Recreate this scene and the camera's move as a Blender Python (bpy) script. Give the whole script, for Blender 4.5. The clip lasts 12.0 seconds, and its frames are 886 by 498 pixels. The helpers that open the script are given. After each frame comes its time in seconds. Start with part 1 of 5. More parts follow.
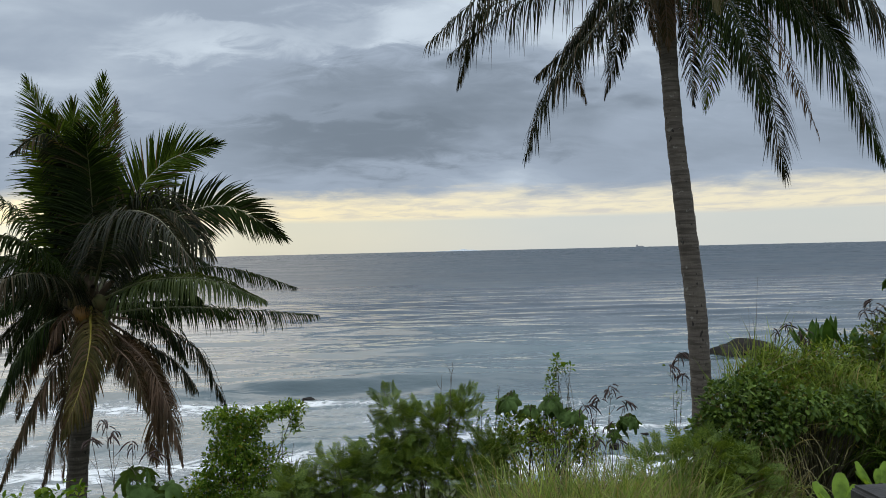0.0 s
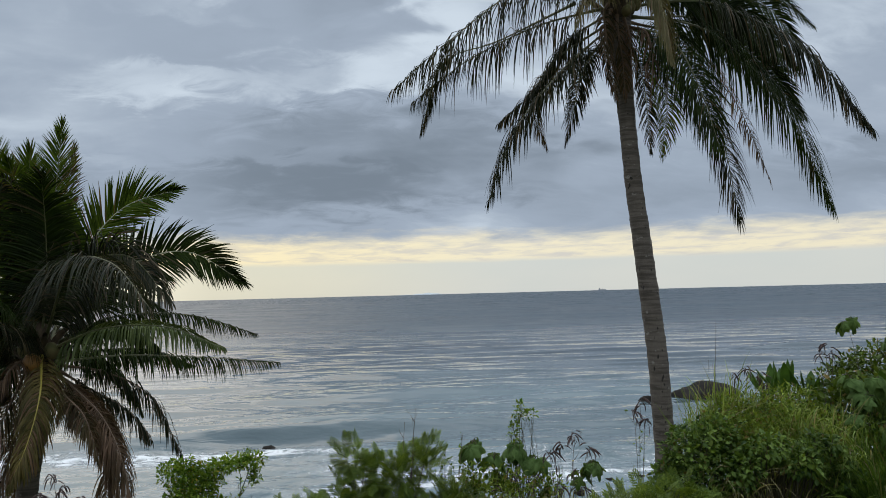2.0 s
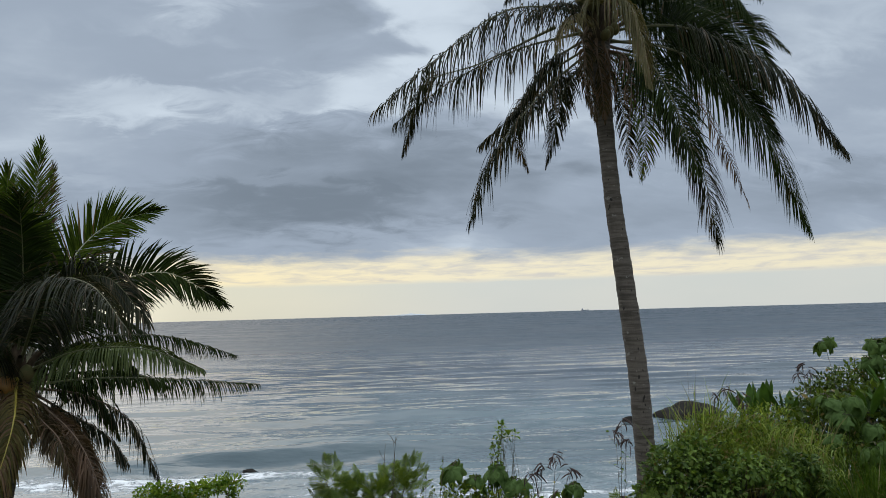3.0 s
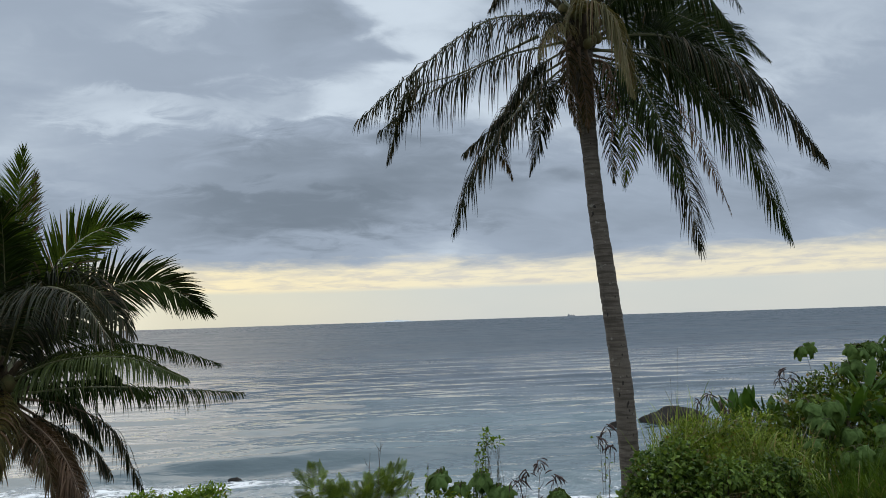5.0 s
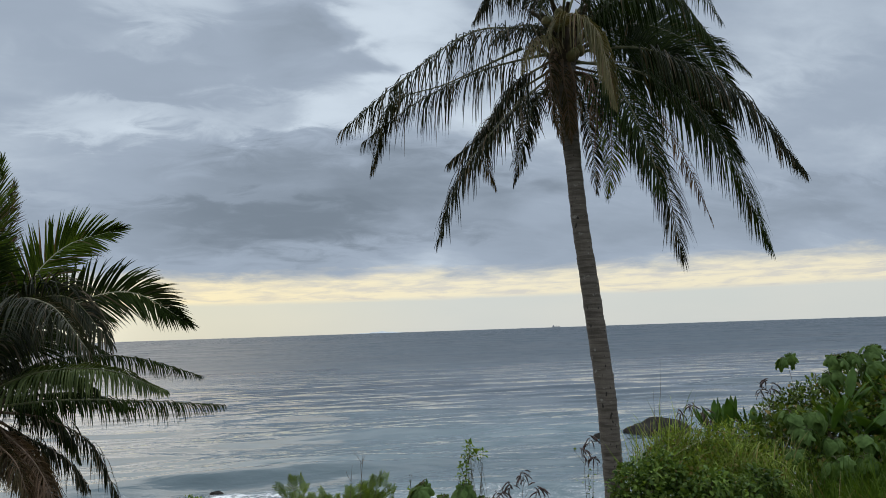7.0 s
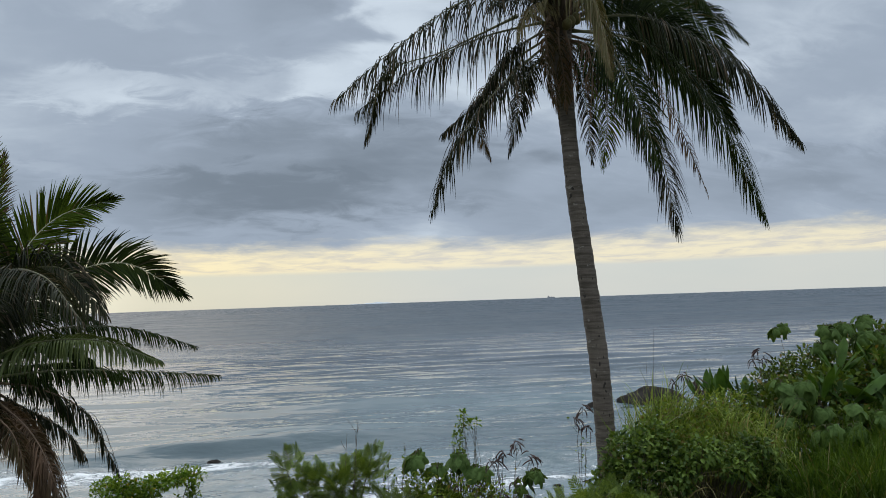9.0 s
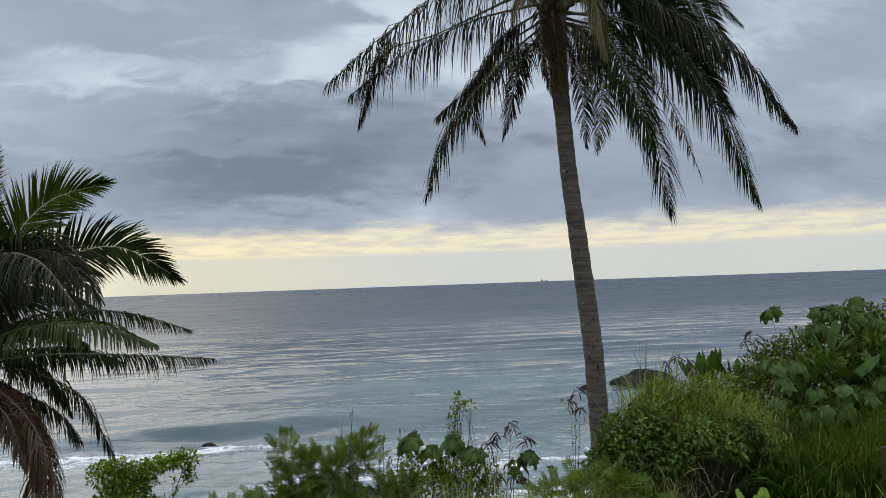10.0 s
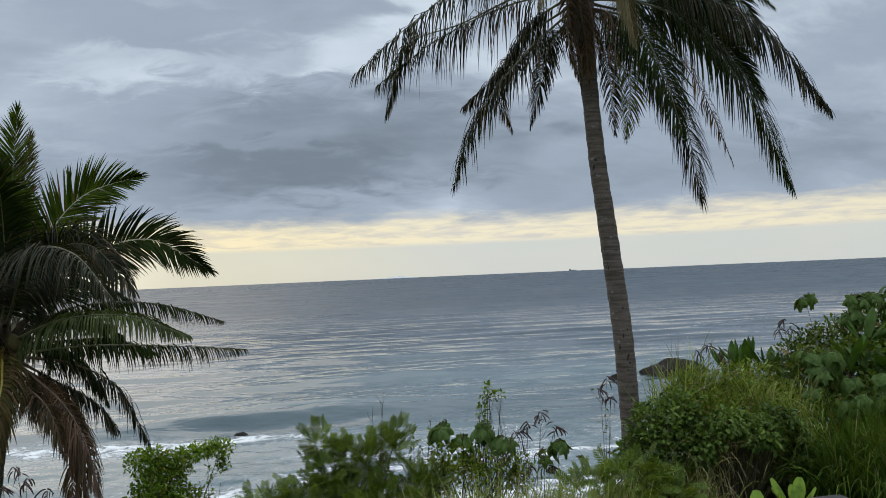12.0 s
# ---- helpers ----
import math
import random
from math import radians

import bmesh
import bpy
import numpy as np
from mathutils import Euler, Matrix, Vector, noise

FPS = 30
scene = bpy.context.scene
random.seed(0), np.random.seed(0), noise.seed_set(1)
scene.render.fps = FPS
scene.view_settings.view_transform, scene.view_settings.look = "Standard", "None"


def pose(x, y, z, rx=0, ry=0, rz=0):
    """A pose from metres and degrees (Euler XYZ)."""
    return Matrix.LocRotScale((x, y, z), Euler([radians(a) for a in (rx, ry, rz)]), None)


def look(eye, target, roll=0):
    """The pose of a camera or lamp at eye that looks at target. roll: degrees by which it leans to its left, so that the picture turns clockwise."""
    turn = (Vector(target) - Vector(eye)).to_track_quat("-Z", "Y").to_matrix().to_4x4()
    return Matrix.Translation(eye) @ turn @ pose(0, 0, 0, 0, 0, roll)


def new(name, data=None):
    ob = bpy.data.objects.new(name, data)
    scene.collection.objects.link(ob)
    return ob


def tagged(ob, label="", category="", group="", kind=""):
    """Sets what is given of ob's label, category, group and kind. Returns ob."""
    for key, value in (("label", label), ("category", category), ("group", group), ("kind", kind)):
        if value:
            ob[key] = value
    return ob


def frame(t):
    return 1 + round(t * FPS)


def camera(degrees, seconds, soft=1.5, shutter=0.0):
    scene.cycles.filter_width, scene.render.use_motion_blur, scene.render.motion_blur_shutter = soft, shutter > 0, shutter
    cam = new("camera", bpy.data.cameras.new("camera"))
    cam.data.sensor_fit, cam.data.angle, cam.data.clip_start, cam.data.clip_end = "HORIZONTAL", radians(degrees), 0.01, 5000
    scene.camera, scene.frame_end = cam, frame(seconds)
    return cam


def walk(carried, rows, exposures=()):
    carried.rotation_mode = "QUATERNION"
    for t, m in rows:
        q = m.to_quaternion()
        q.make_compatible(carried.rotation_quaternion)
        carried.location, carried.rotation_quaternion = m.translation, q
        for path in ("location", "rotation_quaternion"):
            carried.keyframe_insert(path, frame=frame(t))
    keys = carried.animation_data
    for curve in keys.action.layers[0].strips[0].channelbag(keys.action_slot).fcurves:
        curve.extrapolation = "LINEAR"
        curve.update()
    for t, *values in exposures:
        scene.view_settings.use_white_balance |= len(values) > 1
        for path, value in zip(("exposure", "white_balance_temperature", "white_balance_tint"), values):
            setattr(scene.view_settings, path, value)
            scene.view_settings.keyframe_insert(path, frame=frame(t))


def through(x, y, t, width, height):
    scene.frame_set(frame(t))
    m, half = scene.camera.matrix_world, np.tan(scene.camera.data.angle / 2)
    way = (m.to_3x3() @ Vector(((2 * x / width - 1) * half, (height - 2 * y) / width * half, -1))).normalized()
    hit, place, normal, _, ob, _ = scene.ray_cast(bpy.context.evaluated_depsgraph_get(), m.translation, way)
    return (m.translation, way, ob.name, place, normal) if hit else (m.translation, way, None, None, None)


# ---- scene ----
cam = camera(62.0, 12.0, soft=0.8)
# seconds, place, tilt, roll, yaw
PATH = [
    (0, 0.000, 0.000, 8.000, 90.09, 1.346, -5.220),
    (0.5, -0.007, -0.003, 8.010, 90.80, 1.333, -5.853),
    (1, 0.007, -0.005, 8.012, 91.67, 1.401, -6.493),
    (1.5, 0.029, -0.012, 8.014, 92.60, 1.437, -7.175),
    (2, 0.018, -0.006, 8.029, 93.41, 1.474, -7.994),
    (2.5, 0.036, -0.026, 8.024, 94.28, 1.561, -8.648),
    (3, 0.041, -0.028, 8.031, 94.97, 1.584, -9.292),
    (3.5, 0.044, -0.041, 8.037, 95.40, 1.600, -9.788),
    (5.5, 0.066, -0.073, 8.054, 95.46, 1.878, -10.565),
    (6, 0.071, -0.053, 8.065, 96.03, 1.847, -10.969),
    (6.5, 0.076, -0.052, 8.053, 96.35, 1.922, -11.302),
    (7, 0.088, -0.055, 8.044, 96.25, 1.913, -11.484),
    (9, 0.108, -0.040, 8.044, 93.97, 1.962, -11.832),
    (9.5, 0.094, -0.033, 8.042, 93.19, 1.905, -12.206),
    (10, 0.095, -0.043, 8.040, 92.69, 2.045, -12.325),
    (10.5, 0.090, -0.036, 8.038, 92.51, 2.264, -12.157),
    (11, 0.092, -0.030, 8.040, 92.43, 2.431, -11.668),
    (11.5, 0.088, -0.044, 8.041, 92.30, 2.506, -10.963),
    (12, 0.081, -0.037, 8.034, 92.02, 2.480, -10.188),
]
walk(cam, [(t, pose(x, y, z, a, b, c)) for t, x, y, z, a, b, c in PATH])

# ---- light ----
SUN_AZ, SUN_EL = radians(-24.0), radians(30.0)      # clockwise from +y, above the horizon


def link(tree, a, b):
    tree.links.new(a, b)


def math_node(tree, op, a, b=None, c=None, clamp=False):
    n = tree.nodes.new("ShaderNodeMath")
    n.operation, n.use_clamp = op, clamp
    for k, v in enumerate((a, b, c)):
        if v is None:
            continue
        if isinstance(v, (int, float)):
            n.inputs[k].default_value = v
        else:
            link(tree, v, n.inputs[k])
    return n.outputs[0]


def span(tree, v, lo, hi, a=0.0, b=1.0):
    """Smooth step of v from lo to hi, onto a to b."""
    n = tree.nodes.new("ShaderNodeMapRange")
    n.interpolation_type = "SMOOTHSTEP"
    link(tree, v, n.inputs[0])
    for k, w in enumerate((lo, hi, a, b)):
        n.inputs[k + 1].default_value = w
    return n.outputs[0]


def mix(tree, f, a, b, kind="MIX"):
    n = tree.nodes.new("ShaderNodeMix")
    n.data_type, n.blend_type = "RGBA", kind
    for k, v in ((0, f), (6, a), (7, b)):
        if isinstance(v, (int, float)):
            n.inputs[k].default_value = v
        elif isinstance(v, tuple):
            n.inputs[k].default_value = (*v, 1)
        else:
            link(tree, v, n.inputs[k])
    return n.outputs[2]


def noise_node(tree, vec, scale, detail=4.0, rough=0.5, distort=0.0):
    n = tree.nodes.new("ShaderNodeTexNoise")
    n.inputs["Scale"].default_value, n.inputs["Detail"].default_value = scale, detail
    n.inputs["Roughness"].default_value, n.inputs["Distortion"].default_value = rough, distort
    if vec is not None:
        link(tree, vec, n.inputs["Vector"])
    return n.outputs["Fac"]


def scaled(tree, vec, sx, sy, sz, off=(0, 0, 0)):
    n = tree.nodes.new("ShaderNodeMapping")
    n.inputs["Scale"].default_value, n.inputs["Location"].default_value = (sx, sy, sz), off
    link(tree, vec, n.inputs["Vector"])
    return n.outputs[0]


CLOUD_X, CLOUD_Y = 5.7, 2.9
CLOUD_BANKS = ((9, 23.5, 4, 4.5, 0.32), (5.5, 18.7, 5, 2.6, 0.26), (-2, 16.2, 8, 1.7, 0.18), (-14.5, 15.4, 5, 1.3, 0.14), (-9, 24.5, 5, 2.2, 0.2),
               (18, 16, 6, 4, 0.18), (35, 20, 8, 4, 0.2), (41, 11, 7, 1.5, 0.12), (1.5, 21.8, 5, 2.8, -0.24), (-11, 18.6, 7, 1.7, -0.12),
               (-7, 13.3, 9, 1.8, -0.06), (-19, 13, 9, 6, 0.12), (20, 24, 9, 4, 0.12), (4, 10.8, 14, 3.4, -0.4), (-6, 7.8, 13, 2, -0.26), (28, 7.5, 13, 2, -0.15), (42, 7.5, 8, 1.6, -0.08))


def make_world():
    w = bpy.data.worlds.new("overcast_evening")
    scene.world, w.use_nodes = w, True
    t = w.node_tree
    t.nodes.clear()
    out, bg = t.nodes.new("ShaderNodeOutputWorld"), t.nodes.new("ShaderNodeBackground")
    link(t, bg.outputs[0], out.inputs[0])
    sky = t.nodes.new("ShaderNodeTexSky")
    sky.sky_type, sky.sun_disc = "NISHITA", False
    sky.sun_elevation, sky.sun_rotation = SUN_EL, SUN_AZ
    co = t.nodes.new("ShaderNodeTexCoord").outputs["Generated"]
    sep = t.nodes.new("ShaderNodeSeparateXYZ")
    link(t, co, sep.inputs[0])
    x, y, z = sep.outputs
    # the layer of cloud lies flat overhead, so it narrows towards the horizon
    up = math_node(t, "ADD", math_node(t, "MAXIMUM", z, 0.0), 0.32)
    flat = t.nodes.new("ShaderNodeCombineXYZ")
    link(t, math_node(t, "DIVIDE", x, up), flat.inputs[0])
    link(t, math_node(t, "DIVIDE", y, up), flat.inputs[1])
    p = flat.outputs[0]
    big = noise_node(t, scaled(t, p, 0.85, 1.0, 1, (CLOUD_X, CLOUD_Y, 0)), 1.9, 2.0, 0.45, 0.3)
    mid = noise_node(t, scaled(t, p, 0.8, 1.25, 1, (4.1, 2.2, 0)), 4.2, 6.0, 0.5, 0.3)
    wisp = noise_node(t, scaled(t, p, 0.8, 1.4, 1, (1.7, 6.2, 0)), 9.0, 5.0, 0.6, 0.6)
    n = math_node(t, "MULTIPLY", math_node(t, "SUBTRACT", big, 0.5), 0.45)
    n = math_node(t, "ADD", n, math_node(t, "MULTIPLY", math_node(t, "SUBTRACT", mid, 0.5), 0.6))
    n = math_node(t, "ADD", n, math_node(t, "MULTIPLY", math_node(t, "SUBTRACT", wisp, 0.5), 0.20))
    # the banks of cloud over the sea: bearing and height in degrees, their half sizes, lighter or darker
    az = math_node(t, "MULTIPLY", math_node(t, "ARCTAN2", x, y), 57.3)
    el = math_node(t, "MULTIPLY", math_node(t, "ARCSINE", z), 57.3)
    az = math_node(t, "ADD", az, math_node(t, "MULTIPLY", math_node(t, "SUBTRACT", mid, 0.5), 16.0))
    el = math_node(t, "ADD", el, math_node(t, "MULTIPLY", math_node(t, "SUBTRACT", wisp, 0.5), 6.0))
    for a0, e0, sa, se, weight in CLOUD_BANKS:
        u = math_node(t, "DIVIDE", math_node(t, "SUBTRACT", az, a0), sa)
        v = math_node(t, "DIVIDE", math_node(t, "SUBTRACT", el, e0), se)
        r2 = math_node(t, "ADD", math_node(t, "MULTIPLY", u, u), math_node(t, "MULTIPLY", v, v))
        n = math_node(t, "ADD", n, span(t, r2, 0.0, 2.2, weight, 0.0))
    dark = mix(t, span(t, n, -0.66, 0.04), (0.19, 0.23, 0.28), (0.345, 0.405, 0.49))
    cloud = mix(t, span(t, n, -0.02, 0.42), dark, (0.61, 0.685, 0.765))
    cloud = mix(t, span(t, z, 0.41, 0.62), cloud, (1.35, 1.45, 1.58))
    # clear strip over the sea, lit by the low sun behind the cloud
    toward = math_node(t, "ADD", math_node(t, "MULTIPLY", x, math.sin(SUN_AZ)), math_node(t, "MULTIPLY", y, math.cos(SUN_AZ)))
    glow = span(t, toward, 0.78, 1.0)
    streak = noise_node(t, scaled(t, co, 6.0, 6.0, 44.0), 3.0, 6.0, 0.6, 0.4)
    warm = mix(t, span(t, streak, 0.38, 0.68), (0.92, 0.82, 0.57), (0.68, 0.64, 0.55))
    soft_haze = noise_node(t, scaled(t, co, 3.0, 3.0, 8.0), 2.0, 3.0)
    pale = mix(t, soft_haze, (0.61, 0.64, 0.585), (0.71, 0.70, 0.61))
    line = math_node(t, "ADD", z, math_node(t, "MULTIPLY", math_node(t, "SUBTRACT", streak, 0.5), 0.012))
    haze = mix(t, span(t, line, 0.038, 0.046), pale, warm)
    clear = mix(t, glow, mix(t, 1.0, haze, (0.96, 0.97, 1.03), "MULTIPLY"), mix(t, 1.0, haze, (1.03, 0.99, 0.90), "MULTIPLY"))
    near_sun = span(t, toward, 0.965, 1.0, 1.0, 1.3)
    clear = mix(t, 1.0, clear, near_sun, "MULTIPLY")
    clear = mix(t, 0.06, clear, mix(t, 1.0, sky.outputs[0], (0.1, 0.1, 0.1), "MULTIPLY"))
    rag = noise_node(t, scaled(t, co, 4.0, 4.0, 20.0), 2.6, 6.0, 0.6, 0.3)
    edge = math_node(t, "ADD", z, math_node(t, "MULTIPLY", math_node(t, "SUBTRACT", rag, 0.5), 0.05))
    cover = span(t, edge, 0.062, 0.089)
    link(t, mix(t, 1.0, mix(t, cover, clear, cloud), (1.0, 1.02, 1.037), "MULTIPLY"), bg.inputs[0])
    bg.inputs[1].default_value = 1.0


make_world()
sun_data = bpy.data.lights.new("sun", "SUN")
sun_data.energy, sun_data.angle, sun_data.color = 0.5, radians(50), (1.0, 0.86, 0.66)
sun = new("sun", sun_data)
sun.matrix_world = look((0, 0, 0), (-math.sin(SUN_AZ) * math.cos(SUN_EL), -math.cos(SUN_AZ) * math.cos(SUN_EL), -math.sin(SUN_EL)))


# ---- materials ----
def material(name):
    m = bpy.data.materials.new(name)
    m.use_nodes = True
    return m, m.node_tree, m.node_tree.nodes["Principled BSDF"]


def leaf_material(name, a, b, through=0.3, rough=0.45, dry=None, dry_share=0.0, gloss=0.16):
    """Foliage: each leaf has its own shade between a and b, light comes partly through, some leaves are dry."""
    m, t, p = material(name)
    rnd = t.nodes.new("ShaderNodeNewGeometry").outputs["Random Per Island"]
    co = t.nodes.new("ShaderNodeTexCoord").outputs["Object"]
    tint = mix(t, rnd, a, b)
    blot = noise_node(t, co, 2.3, 3.0)
    tint = mix(t, span(t, blot, 0.35, 0.7), tint, mix(t, 1.0, tint, (0.42, 0.47, 0.38), "MULTIPLY"))
    if dry:
        odd = math_node(t, "FRACT", math_node(t, "MULTIPLY", rnd, 57.31))
        tint = mix(t, span(t, odd, 1.0 - dry_share - 0.02, 1.0 - dry_share + 0.02), tint, dry)
    vein = noise_node(t, co, 60.0, 2.0)
    tint = mix(t, 0.35, tint, mix(t, vein, (0.5, 0.5, 0.45), (1.35, 1.35, 1.25)), "MULTIPLY")
    link(t, tint, p.inputs["Base Color"])
    p.inputs["Roughness"].default_value = rough
    p.inputs["Specular IOR Level"].default_value = gloss
    tr, mx = t.nodes.new("ShaderNodeBsdfTranslucent"), t.nodes.new("ShaderNodeMixShader")
    link(t, mix(t, 1.0, tint, (1.45, 1.3, 0.55), "MULTIPLY"), tr.inputs[0])
    mx.inputs[0].default_value = through
    link(t, p.outputs[0], mx.inputs[1])
    link(t, tr.outputs[0], mx.inputs[2])
    link(t, mx.outputs[0], t.nodes["Material Output"].inputs[0])
    return m


def plain_material(name, a, b, scale=6.0, rough=0.8, bump=0.3, fine=40.0, stretch=(1, 1, 1)):
    m, t, p = material(name)
    co = scaled(t, t.nodes.new("ShaderNodeTexCoord").outputs["Object"], *stretch)
    n, f = noise_node(t, co, scale, 5.0, 0.6), noise_node(t, co, fine, 4.0, 0.6)
    tint = mix(t, span(t, n, 0.3, 0.7), a, b)
    tint = mix(t, 0.4, tint, mix(t, f, (0.5, 0.5, 0.5), (1.4, 1.4, 1.4)), "MULTIPLY")
    link(t, tint, p.inputs["Base Color"])
    p.inputs["Roughness"].default_value = rough
    bp = t.nodes.new("ShaderNodeBump")
    bp.inputs["Strength"].default_value, bp.inputs["Distance"].default_value = bump, 0.02
    link(t, math_node(t, "ADD", n, math_node(t, "MULTIPLY", f, 0.5)), bp.inputs["Height"])
    link(t, bp.outputs[0], p.inputs["Normal"])
    return m


def trunk_material(name):
    m, t, p = material(name)
    co = t.nodes.new("ShaderNodeTexCoord").outputs["Object"]
    ring = noise_node(t, scaled(t, co, 0.8, 0.8, 9.0), 2.6, 4.0, 0.6)
    spot = noise_node(t, scaled(t, co, 1, 1, 1.6), 7.0, 3.0, 0.6)
    f = noise_node(t, scaled(t, co, 1, 1, 0.25), 55.0, 4.0, 0.65)
    tint = mix(t, span(t, ring, 0.36, 0.62), (0.062, 0.050, 0.040), (0.125, 0.106, 0.086))
    tint = mix(t, span(t, spot, 0.62, 0.70), tint, (0.21, 0.195, 0.17))
    notch = noise_node(t, scaled(t, co, 1.0, 1.0, 0.55), 16.0, 1.0, 0.4)
    tint = mix(t, span(t, notch, 0.69, 0.73), tint, (0.02, 0.016, 0.013))
    tint = mix(t, 0.5, tint, mix(t, f, (0.45, 0.45, 0.45), (1.45, 1.45, 1.45)), "MULTIPLY")
    link(t, tint, p.inputs["Base Color"])
    p.inputs["Roughness"].default_value = 0.9
    bp = t.nodes.new("ShaderNodeBump")
    bp.inputs["Strength"].default_value, bp.inputs["Distance"].default_value = 0.6, 0.02
    link(t, math_node(t, "ADD", ring, math_node(t, "MULTIPLY", f, 0.6)), bp.inputs["Height"])
    link(t, bp.outputs[0], p.inputs["Normal"])
    return m


def sea_material():
    m, t, p = material("sea_water")
    co = t.nodes.new("ShaderNodeTexCoord").outputs["Object"]
    sep = t.nodes.new("ShaderNodeSeparateXYZ")
    link(t, co, sep.inputs[0])
    x, y, z = sep.outputs
    near = span(t, y, 60.0, 240.0)
    body = mix(t, span(t, y, 44.0, 105.0), (0.068, 0.098, 0.110), (0.018, 0.033, 0.047))
    wide = noise_node(t, scaled(t, co, 0.3, 1.0, 1.0), 0.05, 3.0)
    body = mix(t, span(t, wide, 0.35, 0.65), body, mix(t, 1.0, body, (1.5, 1.5, 1.45), "MULTIPLY"))
    # foam: lacy near the shore, sheets where the swell breaks
    lace = noise_node(t, scaled(t, co, 0.6, 1.0, 1.0), 1.0, 9.0, 0.72, 1.8)
    patch = noise_node(t, scaled(t, co, 0.45, 1.0, 1.0, (3.1, 0.7, 0)), 0.16, 2.0)
    shore = span(t, y, 25.0, 46.0, 0.27, 0.0)
    left = span(t, x, 5.0, -4.0)
    brk = math_node(t, "MULTIPLY", math_node(t, "MULTIPLY", span(t, y, 36.0, 38.5), span(t, y, 42.5, 40.5)), math_node(t, "MULTIPLY", left, span(t, patch, 0.42, 0.58)))
    dx, dy = span(t, math_node(t, "ABSOLUTE", math_node(t, "SUBTRACT", x, 14.5)), 4.0, 0.5), span(t, math_node(t, "ABSOLUTE", math_node(t, "SUBTRACT", y, 36.6)), 1.6, 0.3)
    burst = math_node(t, "MULTIPLY", dx, dy)
    amount = math_node(t, "ADD", shore, math_node(t, "MULTIPLY", math_node(t, "ADD", brk, burst), 0.17))
    amount = math_node(t, "MULTIPLY", amount, span(t, patch, 0.36, 0.6, 0.3, 1.15))
    foam = span(t, math_node(t, "ADD", lace, amount), 0.66, 0.82)
    thin = span(t, math_node(t, "ADD", lace, math_node(t, "MULTIPLY", amount, 1.4)), 0.56, 0.84, 0.0, 0.36)
    wash = span(t, amount, 0.0, 0.09)
    foam, thin = math_node(t, "MULTIPLY", foam, wash), math_node(t, "MULTIPLY", thin, wash)
    body = mix(t, thin, body, (0.40, 0.44, 0.46))
    link(t, mix(t, foam, body, (0.72, 0.75, 0.76)), p.inputs["Base Color"])
    link(t, math_node(t, "ADD", math_node(t, "MULTIPLY", foam, 0.5), math_node(t, "MULTIPLY", span(t, y, 60.0, 220.0, 0.03, 0.40), span(t, wide, 0.3, 0.7, 0.85, 1.15))), p.inputs["Roughness"])
    p.inputs["IOR"].default_value = 1.333
    # far off the waves hide one another and mirror less
    link(t, span(t, y, 70.0, 500.0, 0.5, 0.38), p.inputs["Specular IOR Level"])
    # ripples, longer along the shore than across, finer on the backs of larger ones
    fade = math_node(t, "ADD", span(t, y, 34.0, 62.0, 2.2, 0.9), span(t, y, 60.0, 120.0, 0.0, -0.65))
    h = math_node(t, "MULTIPLY", noise_node(t, scaled(t, co, 0.28, 1.0, 1.0), 0.55, 2.0, 0.5, 0.4), 0.02)
    h = math_node(t, "ADD", h, math_node(t, "MULTIPLY", noise_node(t, scaled(t, co, 0.33, 1.0, 1.0, (3.3, 1.7, 0)), 1.3, 2.0, 0.55, 0.4), 0.032))
    h = math_node(t, "ADD", h, math_node(t, "MULTIPLY", noise_node(t, scaled(t, co, 0.5, 1.0, 1.0, (1.3, 5.7, 0)), 2.6, 2.0, 0.55, 0.3), 0.016))
    h = math_node(t, "MULTIPLY", h, fade)
    far = noise_node(t, scaled(t, co, 0.3, 1.0, 1.0), 0.3, 2.0, 0.5, 0.2)
    h = math_node(t, "ADD", h, math_node(t, "MULTIPLY", math_node(t, "MULTIPLY", far, near), 0.32))
    h = math_node(t, "ADD", h, math_node(t, "MULTIPLY", foam, 0.04))
    bp = t.nodes.new("ShaderNodeBump")
    bp.inputs["Strength"].default_value, bp.inputs["Distance"].default_value = 1.0, 1.0
    link(t, h, bp.inputs["Height"])
    link(t, bp.outputs[0], p.inputs["Normal"])
    return m


M_SEA = sea_material()
M_TRUNK = trunk_material("palm_bark")
M_SOIL = plain_material("damp_soil_and_litter", (0.06, 0.055, 0.03), (0.05, 0.075, 0.025), 1.5, 0.95, 0.6)
M_ROCK = plain_material("wet_dark_rock", (0.008, 0.007, 0.006), (0.022, 0.019, 0.016), 1.2, 0.9, 0.8, 9.0)
M_ROCK.node_tree.nodes["Principled BSDF"].inputs["Specular IOR Level"].default_value = 0.15
M_CONCRETE = plain_material("weathered_dark_concrete", (0.018, 0.018, 0.018), (0.04, 0.04, 0.038), 5.0, 0.8, 0.4)
M_SHIP = plain_material("ship_paint", (0.24, 0.26, 0.28), (0.30, 0.32, 0.34), 0.1, 0.6, 0.0)
# pale albedo stands in for the haze in front of the far land
M_HAZE = plain_material("hazy_far_land", (0.42, 0.47, 0.50), (0.47, 0.51, 0.53), 0.01, 1.0, 0.0)
M_STEM = plain_material("green_brown_stem", (0.045, 0.048, 0.02), (0.085, 0.066, 0.036), 8.0, 0.8, 0.2)
M_TWIG = plain_material("dry_twig", (0.06, 0.045, 0.035), (0.12, 0.09, 0.07), 20.0, 0.85, 0.2)
